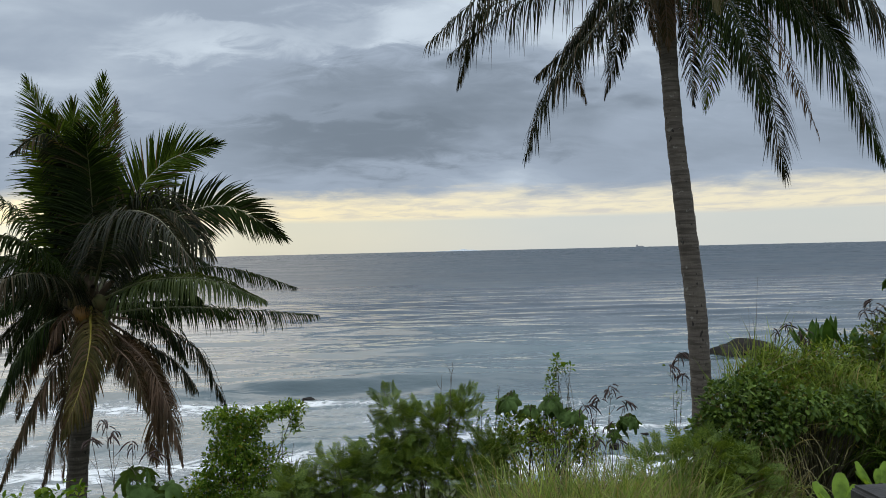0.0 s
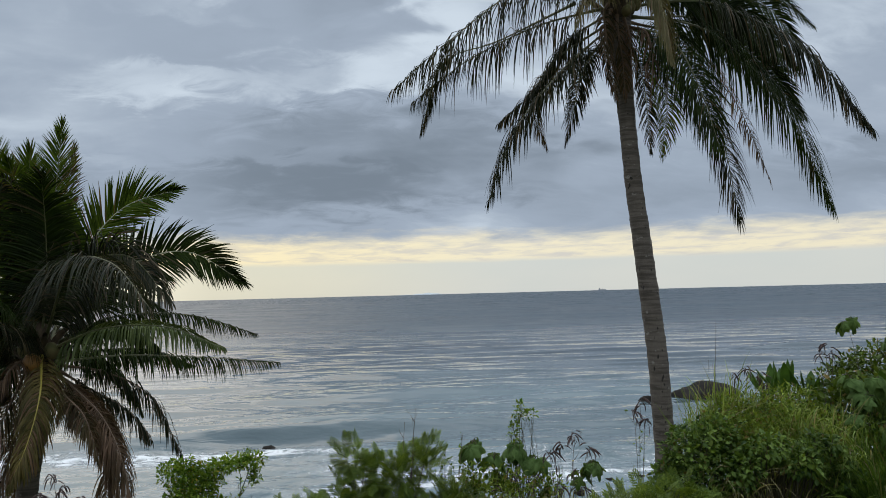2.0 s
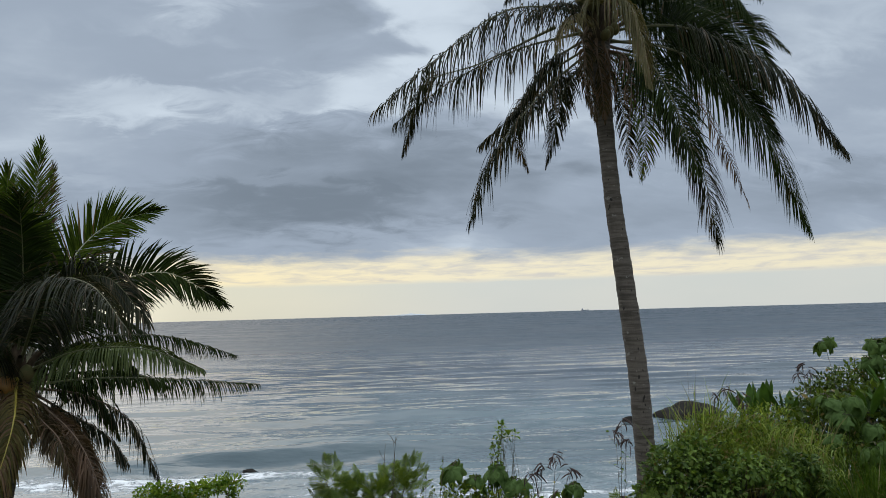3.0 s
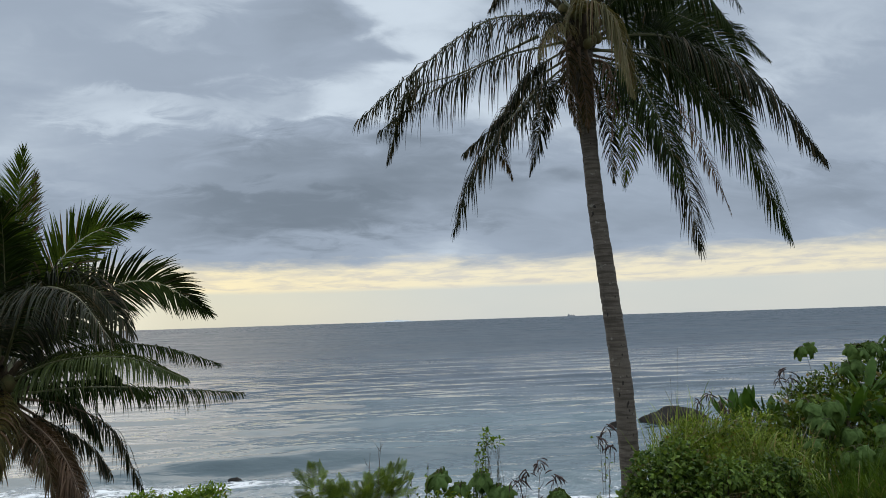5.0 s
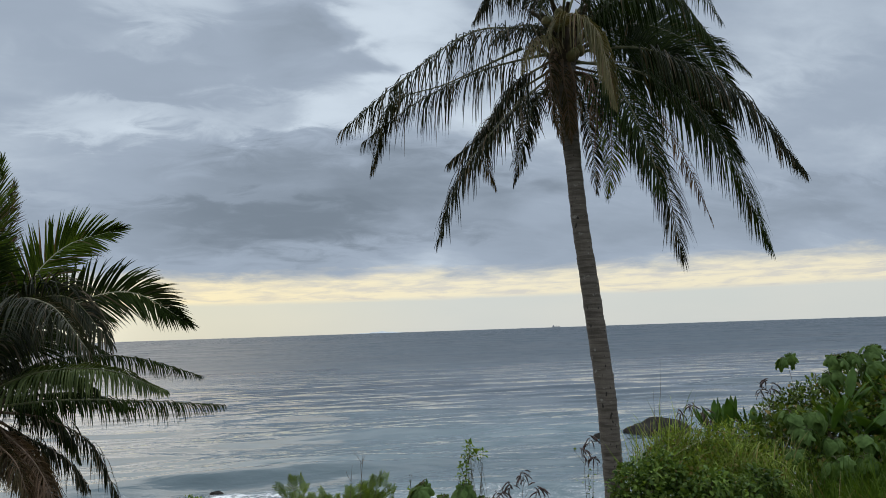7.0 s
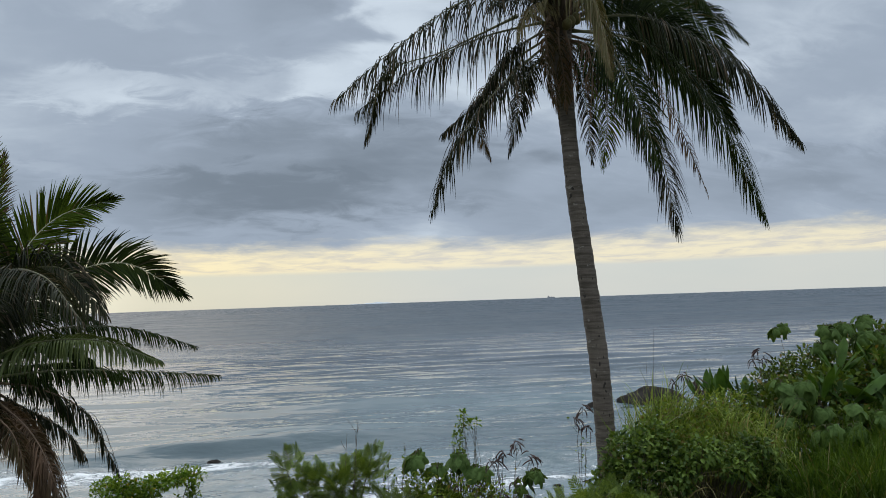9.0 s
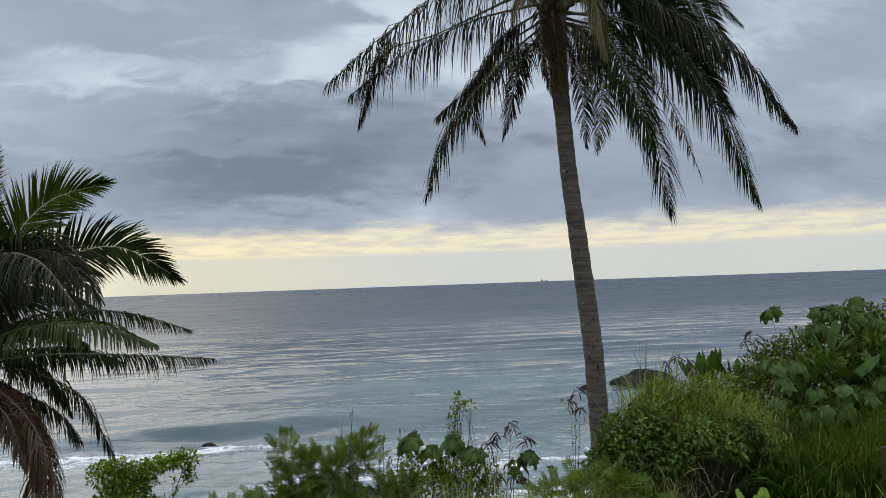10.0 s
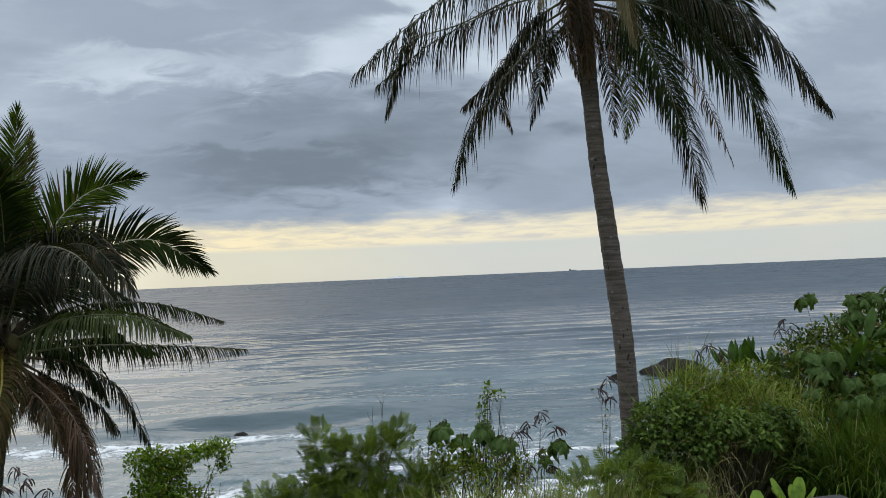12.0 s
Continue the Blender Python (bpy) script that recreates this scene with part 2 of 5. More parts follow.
M_POD = plain_material("dark_brown_seed_pod", (0.03, 0.018, 0.016), (0.07, 0.035, 0.03), 30.0, 0.6, 0.2)
M_RACHIS = plain_material("frond_rib", (0.07, 0.075, 0.03), (0.12, 0.12, 0.05), 4.0, 0.5, 0.1)
M_RIB_DRY = plain_material("dry_frond_rib", (0.10, 0.065, 0.04), (0.17, 0.11, 0.07), 4.0, 0.8, 0.2)
M_RIB_GOLD = plain_material("yellow_frond_rib", (0.30, 0.24, 0.03), (0.36, 0.30, 0.06), 4.0, 0.5, 0.1)
M_RIB_PALE = plain_material("pale_frond_rib", (0.34, 0.34, 0.20), (0.42, 0.42, 0.28), 4.0, 0.4, 0.1)
M_RIB_OLIVE = plain_material("olive_frond_rib", (0.17, 0.14, 0.06), (0.24, 0.19, 0.09), 4.0, 0.6, 0.1)
M_HUSK = plain_material("palm_fibre", (0.035, 0.024, 0.014), (0.085, 0.06, 0.035), 10.0, 0.95, 0.6, 60.0, (1, 1, 0.3))
M_NUT = plain_material("green_brown_coconut", (0.07, 0.075, 0.02), (0.11, 0.085, 0.03), 5.0, 0.85, 0.1)
M_NUT_GOLD = plain_material("orange_coconut", (0.19, 0.085, 0.014), (0.25, 0.12, 0.02), 5.0, 0.45, 0.1)
M_FROND = leaf_material("palm_leaflet", (0.014, 0.025, 0.005), (0.032, 0.052, 0.010), 0.24, 0.42, (0.08, 0.065, 0.035), 0.03, gloss=0.08)
# brighter green: light coming through the leaflets is put into the colour
M_FROND_BACKLIT = leaf_material("backlit_palm_leaflet", (0.045, 0.078, 0.009), (0.085, 0.125, 0.016), 0.34, 0.42, (0.11, 0.08, 0.04), 0.05, gloss=0.07)
M_FROND_GREY = leaf_material("grey_green_palm_leaflet", (0.016, 0.021, 0.009), (0.040, 0.043, 0.020), 0.18, 0.45, (0.095, 0.075, 0.05), 0.14, gloss=0.22)
M_FROND_OLD = leaf_material("weathered_palm_leaflet", (0.011, 0.015, 0.006), (0.030, 0.032, 0.014), 0.18, 0.45, (0.095, 0.075, 0.05), 0.14, gloss=0.09)
M_FROND_DRY = leaf_material("dry_palm_leaflet", (0.085, 0.054, 0.036), (0.18, 0.115, 0.078), 0.25, 0.7)
M_FROND_OLIVE = leaf_material("yellowing_palm_leaflet", (0.14, 0.125, 0.058), (0.25, 0.215, 0.115), 0.25, 0.5, (0.18, 0.12, 0.07), 0.12)
M_FROND_OLD_BROWN = leaf_material("browning_palm_leaflet", (0.050, 0.042, 0.016), (0.095, 0.066, 0.034), 0.22, 0.5, (0.13, 0.08, 0.05), 0.3)
M_FROND_GOLD = leaf_material("golden_palm_leaflet", (0.085, 0.075, 0.022), (0.18, 0.135, 0.05), 0.25, 0.5, (0.13, 0.08, 0.045), 0.2)
M_FROND_PALE = leaf_material("pale_green_palm_leaflet", (0.065, 0.09, 0.028), (0.11, 0.14, 0.045), 0.25, 0.42)
M_FEATHER = leaf_material("feathery_leaflet", (0.08, 0.14, 0.024), (0.22, 0.295, 0.062), 0.38, 0.5)
M_BROAD = leaf_material("shrub_leaf", (0.07, 0.15, 0.016), (0.24, 0.34, 0.045), 0.35, 0.5, (0.28, 0.22, 0.03), 0.03, gloss=0.07)
M_CREEPER = leaf_material("creeper_leaf", (0.034, 0.066, 0.011), (0.15, 0.215, 0.036), 0.3, 0.45, (0.18, 0.13, 0.04), 0.06)
M_CREEPER_DARK = leaf_material("dark_creeper_leaf", (0.03, 0.07, 0.014), (0.19, 0.28, 0.055), 0.28, 0.42, (0.14, 0.11, 0.04), 0.03)
M_FINE = leaf_material("fine_soft_leaf", (0.08, 0.14, 0.016), (0.27, 0.35, 0.06), 0.35, 0.5, (0.22, 0.18, 0.07), 0.08)
M_GRASS = leaf_material("tall_grass_blade", (0.15, 0.235, 0.05), (0.38, 0.455, 0.14), 0.35, 0.5, (0.32, 0.27, 0.12), 0.10)
M_STRAW = leaf_material("dry_grass_blade", (0.24, 0.22, 0.12), (0.36, 0.31, 0.18), 0.3, 0.7)
M_BIG = leaf_material("large_soft_leaf", (0.06, 0.115, 0.03), (0.13, 0.2, 0.065), 0.3, 0.5, gloss=0.06)
M_STRAP = leaf_material("strap_leaf", (0.036, 0.09, 0.014), (0.09, 0.17, 0.03), 0.22, 0.4)
M_BANK = leaf_material("bank_grass", (0.046, 0.095, 0.008), (0.12, 0.19, 0.022), 0.3, 0.5, (0.15, 0.13, 0.05), 0.03)
M_LIME = leaf_material("bright_young_leaf", (0.16, 0.28, 0.03), (0.22, 0.34, 0.045), 0.4, 0.4)


# ---- mesh helpers ----
def quad_mesh(name, verts, quads, mat, smooth=False):
    me = bpy.data.meshes.new(name)
    verts, quads = np.asarray(verts, float), np.asarray(quads, np.int32)
    me.vertices.add(len(verts))
    me.vertices.foreach_set("co", verts.ravel())
    me.loops.add(quads.size)
    me.loops.foreach_set("vertex_index", quads.ravel())
    me.polygons.add(len(quads))
    me.polygons.foreach_set("loop_start", np.arange(0, quads.size, 4, dtype=np.int32))
    me.polygons.foreach_set("use_smooth", np.full(len(quads), smooth))
    me.update(calc_edges=True)
    me.materials.append(mat)
    return me


class Heap:
    """Gathers many small pieces into one mesh."""

    def __init__(self):
        self.v, self.f, self.n = [], [], 0

    def add(self, v, f):
        self.v.append(v)
        self.f.append(f + self.n)
        self.n += len(v)

    def mesh(self, name, mat, smooth=False):
        return quad_mesh(name, np.concatenate(self.v), np.concatenate(self.f), mat, smooth)


def unit(a):
    return a / np.maximum(np.linalg.norm(a, axis=-1, keepdims=True), 1e-9)


BLADE = (0.55, 1.0, 0.95, 0.7, 0.08)
OVAL = (0.10, 0.85, 1.0, 0.65, 0.05)


def strips(base, way, side, length, width, sag, profile=BLADE, fold=0.25, bow=0.0):
    """Leaves: each starts at base, goes along way, is as wide as width across side, and sags towards the ground."""
    n, rows = len(base), len(profile)
    pos, down = base.copy(), np.array([0, 0, -1.0])
    way, side = unit(way), unit(side)
    length, width, sag = (np.broadcast_to(np.asarray(q, float), (n,))[:, None] for q in (length, width, sag))
    out = np.empty((n, rows, 3, 3))
    step = length / (rows - 1)
    for k in range(rows):
        s = k / (rows - 1)
        d = unit(way + down * sag * s)
        across = unit(side - d * np.sum(side * d, axis=1, keepdims=True))
        nor = np.cross(across, d)
        w = width * 0.5 * profile[k]
        out[:, k, 0] = pos - across * w + nor * w * fold
        out[:, k, 1] = pos
        out[:, k, 2] = pos + across * w + nor * w * fold
        pos = pos + d * step
    v = out.reshape(-1, 3)
    i = np.arange(n)[:, None] * rows * 3
    f = []
    for k in range(rows - 1):
        a = i + k * 3
        f += [np.concatenate([a, a + 1, a + 4, a + 3], 1), np.concatenate([a + 1, a + 2, a + 5, a + 4], 1)]
    return v, np.concatenate(f)


def tube(points, radii, sides=8):
    """A round tapering stem along points."""
    p = np.asarray(points, float)
    r = np.broadcast_to(np.asarray(radii, float), (len(p),))
    t = unit(np.gradient(p, axis=0))
    ref = np.array([0.31, 0.87, 0.11]) if abs(t[0, 2]) > 0.7 else np.array([0, 0, 1.0])
    a = unit(np.cross(t, ref))
    b = np.cross(t, a)
    ang = np.arange(sides) * 2 * np.pi / sides
    v = p[:, None] + r[:, None, None] * (np.cos(ang)[None, :, None] * a[:, None] + np.sin(ang)[None, :, None] * b[:, None])
    k, j = np.meshgrid(np.arange(len(p) - 1), np.arange(sides), indexing="ij")
    q = np.stack([k * sides + j, k * sides + (j + 1) % sides, (k + 1) * sides + (j + 1) % sides, (k + 1) * sides + j], -1)
    return v.reshape(-1, 3), q.reshape(-1, 4)


def bend(a, m, b, n):
    """A smooth curve from a through m to b."""
    a, m, b = (np.asarray(q, float) for q in (a, m, b))
    c = 2 * m - 0.5 * (a + b)
    s = np.linspace(0, 1, n)[:, None]
    return (1 - s) ** 2 * a + 2 * s * (1 - s) * c + s ** 2 * b


def part(name, me, parent, label="", kind=""):
    ob = new(name, me)
    ob.parent = parent
    return tagged(ob, label, kind=kind)


def thing(name, at, label, category, group="", kind=""):
    ob = new(name)
    ob.location = at
    ob.empty_display_size = 0.2
    return tagged(ob, label, category, group, kind)


rng = np.random.default_rng(7)


# ---- land and sea ----
def land_height(x, y):
    z = np.interp(y, [-400, 2.6, 4.5, 6.5, 9, 12, 18, 24, 34], [6.5, 6.4, 5.7, 5.1, 4.4, 3.5, 1.6, 0.15, -2.2])
    s = np.clip((x - 3.2) / 4.5, 0, 1)
    s = s * s * (3 - 2 * s)
    z = z + s * np.interp(y, [3, 5, 8, 11, 15, 22], [0, 0.3, 0.9, 1.2, 0.7, 0])
    wob = np.sin(x * 1.3 + y * 0.7) * np.sin(y * 1.1 - x * 0.4) * 0.09 + np.sin(x * 3.1 - y * 2.3) * 0.03
    return z + wob * np.interp(y, [2, 5], [0.1, 1])


def grid_mesh(name, xs, ys, zf, mat):
    x, y = np.meshgrid(xs, ys)
    v = np.stack([x, y, zf(x, y)], -1).reshape(-1, 3)
    k, j = np.meshgrid(np.arange(len(ys) - 1), np.arange(len(xs) - 1), indexing="ij")
    i = k * len(xs) + j
    return quad_mesh(name, v, np.stack([i, i + 1, i + len(xs) + 1, i + len(xs)], -1).reshape(-1, 4), mat, True)


ground = tagged(new("ground", grid_mesh("ground",
    np.concatenate([np.linspace(-900, -30, 16), np.linspace(-28, 36, 130), np.linspace(40, 900, 16)]),
    np.concatenate([np.linspace(-600, -10, 12), np.linspace(-8, 34, 90)]), land_height, M_SOIL)),
    "overgrown soil slope falling to the shore", "ground", kind="structure")


def sea_mesh():
    az = np.radians(np.concatenate([np.linspace(-105, -31, 40), np.linspace(-30, 47, 430), np.linspace(48, 105, 40)]))
    r = 19.0 * np.exp(np.linspace(0, math.log(4700 / 19.0), 900))
    a, d = np.meshgrid(az, r)
    x, y = d * np.sin(a), d * np.cos(a)
    z = np.zeros_like(x)
    gen = np.random.default_rng(3)
    gap = d * (math.log(4700 / 19.0) / 900)
    # long gentle backs and steep fronts, higher as the water shoals
    shoal = np.interp(y, [36, 60, 100, 180], [1.3, 1.2, 0.8, 0.4])
    for length, height, count, spread, skew in ((16, 0.06, 3, 0.08, 0.5), (8, 0.055, 4, 0.09, 0.6), (4.2, 0.026, 5, 0.12, 0.6), (2.5, 0.015, 7, 0.2, 0.5), (1.3, 0.006, 9, 0.25, 0.5)):
        for _ in range(count):
            th, k = gen.normal(0.06, spread), 2 * np.pi / (length * gen.uniform(0.75, 1.35))
            ph = k * (x * math.sin(th) + y * math.cos(th)) + gen.uniform(0, 6.28) + 1.3 * np.sin(x * 0.11 + gen.uniform(0, 6)) * np.sin(y * 0.05 + gen.uniform(0, 6)) + 0.6 * np.sin(x * 0.04 + gen.uniform(0, 6))
            fade = np.clip((2 * np.pi / k) / (gap * 5.0) - 0.3, 0, 1)
            z += fade * height * shoal * np.sin(ph + skew * np.sin(ph))
    # far off the chop is finer than the mesh and stands as random facets
    rough = gen.normal(0, 1, z.shape)
    long = sum(np.roll(rough, k, 1) for k in range(-6, 7)) / 13 ** 0.5
    rough = np.where(d < 900, long, rough)
    z += rough * gap * np.interp(d, [80, 250, 700], [0, 0.07, 0.085]) * np.clip((4700 - d) / 2500, 0.12, 1)
    # the swell that breaks on the shore and the one that stands up beyond the rock
    z += 0.75 * np.exp(-((y - 44.5 - 0.04 * x - 0.8 * np.sin(x * 0.12)) / 1.25) ** 2) * np.exp(-((x + 5) / 15.0) ** 2)
    z += 0.40 * np.exp(-((y - 36.0 + 0.06 * x - 0.7 * np.sin(x * 0.17 + 1)) / 1.1) ** 2) * np.exp(-((x - 8) / 11.0) ** 2)
    z += 0.95 * np.exp(-((y - 88.0 - 0.05 * (x - 58) - 0.5 * np.sin(x * 0.2)) / 0.9) ** 2) * np.exp(-((x - 58) / 8.5) ** 2)
    n = len(az)
    k, j = np.meshgrid(np.arange(len(r) - 1), np.arange(n - 1), indexing="ij")
    i = k * n + j
    return quad_mesh("sea", np.stack([x, y, z], -1).reshape(-1, 3), np.stack([i, i + 1, i + n + 1, i + n], -1).reshape(-1, 4), M_SEA, True)


sea = tagged(new("water", sea_mesh()), "grey-blue sea with low swell and shore foam", "sea", kind="structure")


# ---- palms ----
SEAWARD, TILTED = (0.0, -1.0, 0.25), (0.0, -0.6, 0.8)


def through_points(points, n):
    """A smooth curve through a few points, evenly spaced along its length."""
    p = np.asarray(points, float)
    p = np.concatenate([[2 * p[0] - p[1]], p, [2 * p[-1] - p[-2]]])
    out = []
    for k in range(1, len(p) - 2):
        u = np.linspace(0, 1, 16, endpoint=False)[:, None]
        a, b, c, d = p[k - 1:k + 3]
        out.append(0.5 * (2 * b + (c - a) * u + (2 * a - 5 * b + 4 * c - d) * u ** 2 + (3 * b - a - 3 * c + d) * u ** 3))
    q = np.concatenate(out + [p[-2:-1]])
    s = np.concatenate([[0], np.cumsum(np.linalg.norm(np.diff(q, axis=0), axis=1))])
    v = np.linspace(0, s[-1], n)
    return np.stack([np.interp(v, s, q[:, k]) for k in range(3)], 1)


def frond(palm, points, leaf=0.75, droop=0.9, face=(0, 0, 1), mat=None, rib=None, pairs=140, label="", gappy=0.0, rise=0.2, start=0.12, wide=0.022, splay=1.0):
    """One palm leaf: a rib through the points, with two rows of narrow folded leaflets whose upper side looks along face."""
    mat, rib = mat or M_FROND, rib or M_RACHIS
    line = through_points(points, 44)
    tan = unit(np.gradient(line, axis=0))
    ribs = Heap()
    ribs.add(*tube(line, np.interp(np.linspace(0, 1, 44), [0, 0.06, 0.3, 1], [0.036, 0.022, 0.013, 0.003]), 6))
    heap = Heap()
    along = np.linspace(0, 1, 44)
    stiff = np.clip(1.2 - droop, 0.15, 1.0)
    for hand in (-1, 1):
        q = np.clip(np.linspace(start, 1.0, pairs) + rng.uniform(-0.004, 0.004, pairs), 0, 1)
        # leaflets are torn away in stretches, not one by one
        clump = np.sin(q * rng.uniform(14, 22) + rng.uniform(0, 6)) * 0.5 + np.sin(q * rng.uniform(34, 50) + rng.uniform(0, 6)) * 0.5
        q = q[rng.uniform(0, 1, pairs) > gappy * (1.0 + 1.6 * clump)]
        n = len(q)
        p = np.stack([np.interp(q, along, line[:, k]) for k in range(3)], 1)
        t = unit(np.stack([np.interp(q, along, tan[:, k]) for k in range(3)], 1))
        side = unit(np.cross(t, np.array(face, float)))
        nor = np.cross(side, t)
        a = np.radians(np.interp(q, [0, 0.3, 0.8, 1], [82, 70, 50, 16]) * splay)[:, None] + rng.normal(0, 0.035 + 0.05 * gappy, (n, 1))
        way = unit(t * np.cos(a) + side * hand * np.sin(a) + nor * (rise + rng.normal(0, 0.07, (n, 1))))
        # neighbours lean together in tufts
        tuft = np.sin(q * rng.uniform(60, 90) + rng.uniform(0, 6))[:, None]
        way += t * 0.07 * tuft + rng.normal(0, 0.03 + 0.045 * droop + 0.25 * gappy, (n, 3))
        way += np.array([0, 0, -0.15]) * droop * rng.uniform(0.3, 1.4, (n, 1))
        length = leaf * np.interp(q, [0, 0.12, 0.4, 0.75, 1], [0.6, 0.88, 1.0, 0.78, 0.22]) * rng.uniform(0.82, 1.1, n)
        if gappy > 0.1:
            length *= np.where(rng.uniform(0, 1, n) < gappy, rng.uniform(0.35, 0.9, n), 1.0)
        sag = droop * (3.0 - stiff * 2.0) * rng.uniform(0.6, 1.4, n)
        heap.add(*strips(p, way, t, length, wide * np.interp(q, [0, 0.4, 1], [0.8, 1, 0.6]) * rng.uniform(0.8, 1.15, n), sag, (0.55, 1.0, 0.95, 0.8, 0.5, 0.05), 0.55))
    ob = part("frond", heap.mesh("frond", mat), palm, label)
    part("rib", ribs.mesh("rib", rib, True), ob)
    return ob


def palm_trunk(palm, points, radii, seed):
    """A ringed, slightly swollen trunk through the points."""
    p = np.asarray(points, float)
    s = np.concatenate([[0], np.cumsum(np.linalg.norm(np.diff(p, axis=0), axis=1))])
    n = int(s[-1] / 0.035)
    u = np.linspace(0, s[-1], n)
    line = np.stack([np.interp(u, s, p[:, k]) for k in range(3)], 1)
    ker = np.ones(15) / 15
    pad = np.pad(line, ((7, 7), (0, 0)), mode="edge")
    line = np.stack([np.convolve(pad[:, k], ker, "valid") for k in range(3)], 1)
    line[0], line[-1] = p[0], p[-1]
    gen = np.random.default_rng(seed)
    r = np.interp(u, s, radii)
    phase = np.cumsum(gen.uniform(0.6, 1.4, n)) * 0.62
    r = r * (1 + 0.022 * np.sin(phase) + gen.normal(0, 0.006, n))
    v, q = tube(line, r, 20)
    v += gen.normal(0, 0.0022, v.shape)
    return part("trunk", quad_mesh("trunk", v, q, M_TRUNK, True), palm)


def coconut(palm, at, r, mat, label=""):
    bm = bmesh.new()
    bmesh.ops.create_icosphere(bm, subdivisions=2, radius=r)
    for v in bm.verts:
        k = v.co.z / r
        v.co.z *= 1.22
        v.co.x *= 1.0 - 0.12 * k * k
        v.co.y *= 1.0 - 0.12 * k * k
    me = bpy.data.meshes.new("coconut")
    bm.to_mesh(me)
    bm.free()
    me.polygons.foreach_set("use_smooth", [True] * len(me.polygons))
    me.materials.append(mat)
    ob = part("coconut", me, palm, label)
    ob.location = at
    ob.rotation_euler = (rng.uniform(-0.4, 0.4), rng.uniform(-0.4, 0.4), rng.uniform(0, 6))
    return ob


def leaf_bases(palm, r, h, z0, count=16):
    """The fibrous bases of leaves round the top of the trunk."""
    heap = Heap()
    for k in range(count):
        a = k * 2.4
        d = np.array([math.cos(a), math.sin(a), 0])
        z = z0 + h * (k / count) * 0.8
        heap.add(*tube(bend(d * r * 0.7 + [0, 0, z - 0.1], d * r * 1.5 + [0, 0, z + h * 0.28], d * r * 3.0 + [0, 0, z + h * 0.55], 7), np.linspace(0.06, 0.03, 7), 7))
    heap.add(*tube([(0, 0, z0 - 0.2), (0, 0, z0 + 0.1), (0, 0, z0 + h), (0, 0, z0 + h + 0.25)], [r * 0.9, r * 1.25, r * 0.9, 0.02], 12))
    return part("crown_shaft", heap.mesh("crown_shaft", M_HUSK, True), palm, "brown fibrous leaf bases")


# tall palm; offsets from the heart of the crown
RX, RY, RZ = 4.50, 11.0, 12.76
tall = thing("coconut_palm", (RX, RY, RZ), "tall coconut palm with hanging weathered fronds on the slope", "palm tree", "coconut palms")
palm_trunk(tall, [(0.52, 0.0, -9.3), (0.48, 0, -7.3), (0.455, 0, -6.65), (0.42, 0, -5.8), (0.33, 0, -4.9), (0.24, 0, -4.0), (0.14, 0, -3.1), (0.085, 0, -2.2), (0.03, 0, -1.25), (0.0, 0, -0.7), (0, 0, 0)],
           [0.19, 0.160, 0.155, 0.155, 0.15, 0.143, 0.135, 0.128, 0.150, 0.20, 0.17], 11)
leaf_bases(tall, 0.17, 0.8, -0.5, 22)
frond(tall, [(-0.14, 0.00, 0.08), (-1.57, -0.50, -0.16), (-2.85, -0.90, -1.15), (-3.71, -1.20, -1.98)], 1.1, 2.4, mat=M_FROND_OLD, gappy=0.2, pairs=125, wide=0.019)
frond(tall, [(-0.26, 0.00, -0.28), (-1.23, 0.50, -0.42), (-2.27, 1.00, -0.84), (-3.19, 1.30, -1.48)], 1.1, 2.4, mat=M_FROND_OLD, gappy=0.34, wide=0.018)
frond(tall, [(-0.66, 0.10, -0.16), (-1.80, 0.60, -0.62), (-2.72, 0.90, -0.94), (-3.07, 1.10, -2.01)], 0.75, 1.5, mat=M_FROND_OLD, gappy=0.06, start=0.55, pairs=60)
frond(tall, [(-0.17, 0.00, -0.37), (-0.77, 0.30, -0.74), (-1.23, 0.50, -1.43), (-1.83, 0.70, -1.97)], 0.8, 1.8, mat=M_FROND_OLD, gappy=0.22)
frond(tall, [(-0.13, 0.00, -0.58), (-1.04, -0.20, -1.37), (-1.88, -0.30, -2.40), (-2.27, -0.40, -3.40)], 0.95, 2.0, mat=M_FROND_OLD, gappy=0.32)
frond(tall, [(-0.18, 0.00, -0.53), (-0.97, 0.50, -1.02), (-1.23, 0.80, -1.64), (-0.96, 1.00, -2.31)], 0.55, 1.6, mat=M_FROND_OLD_BROWN, gappy=0.1, start=0.5, pairs=60)
frond(tall, [(-0.14, 0.10, -0.64), (-0.36, 0.70, -1.04), (-0.46, 1.00, -1.66), (-0.59, 1.10, -2.22)], 0.5, 1.3, mat=M_FROND_OLD, gappy=0.18)
frond(tall, [(-0.16, 0.10, -0.83), (-0.15, 0.60, -0.81), (-0.18, 0.90, -0.89), (-0.33, 1.10, -1.04)], 0.4, 0.8, face=SEAWARD, mat=M_FROND_OLD, gappy=0.2, pairs=50)
frond(tall, [(-0.13, 0.00, 0.29), (-0.44, 0.60, 1.15), (-0.80, 1.10, 1.26), (-1.11, 1.40, 0.84)], 0.75, 2.2, mat=M_FROND_OLD, gappy=0.14)
frond(tall, [(-0.09, 0.00, 0.10), (-0.62, -0.40, -0.00), (-1.09, -0.70, -0.17), (-1.43, -0.90, -0.47)], 0.6, 2.0, mat=M_FROND_OLD, gappy=0.2, pairs=80)
frond(tall, [(0.10, 0.00, 0.11), (1.80, 0.80, 1.43), (3.30, 1.40, 1.76), (4.14, 1.80, 1.29)], 0.85, 1.7, gappy=0.08)
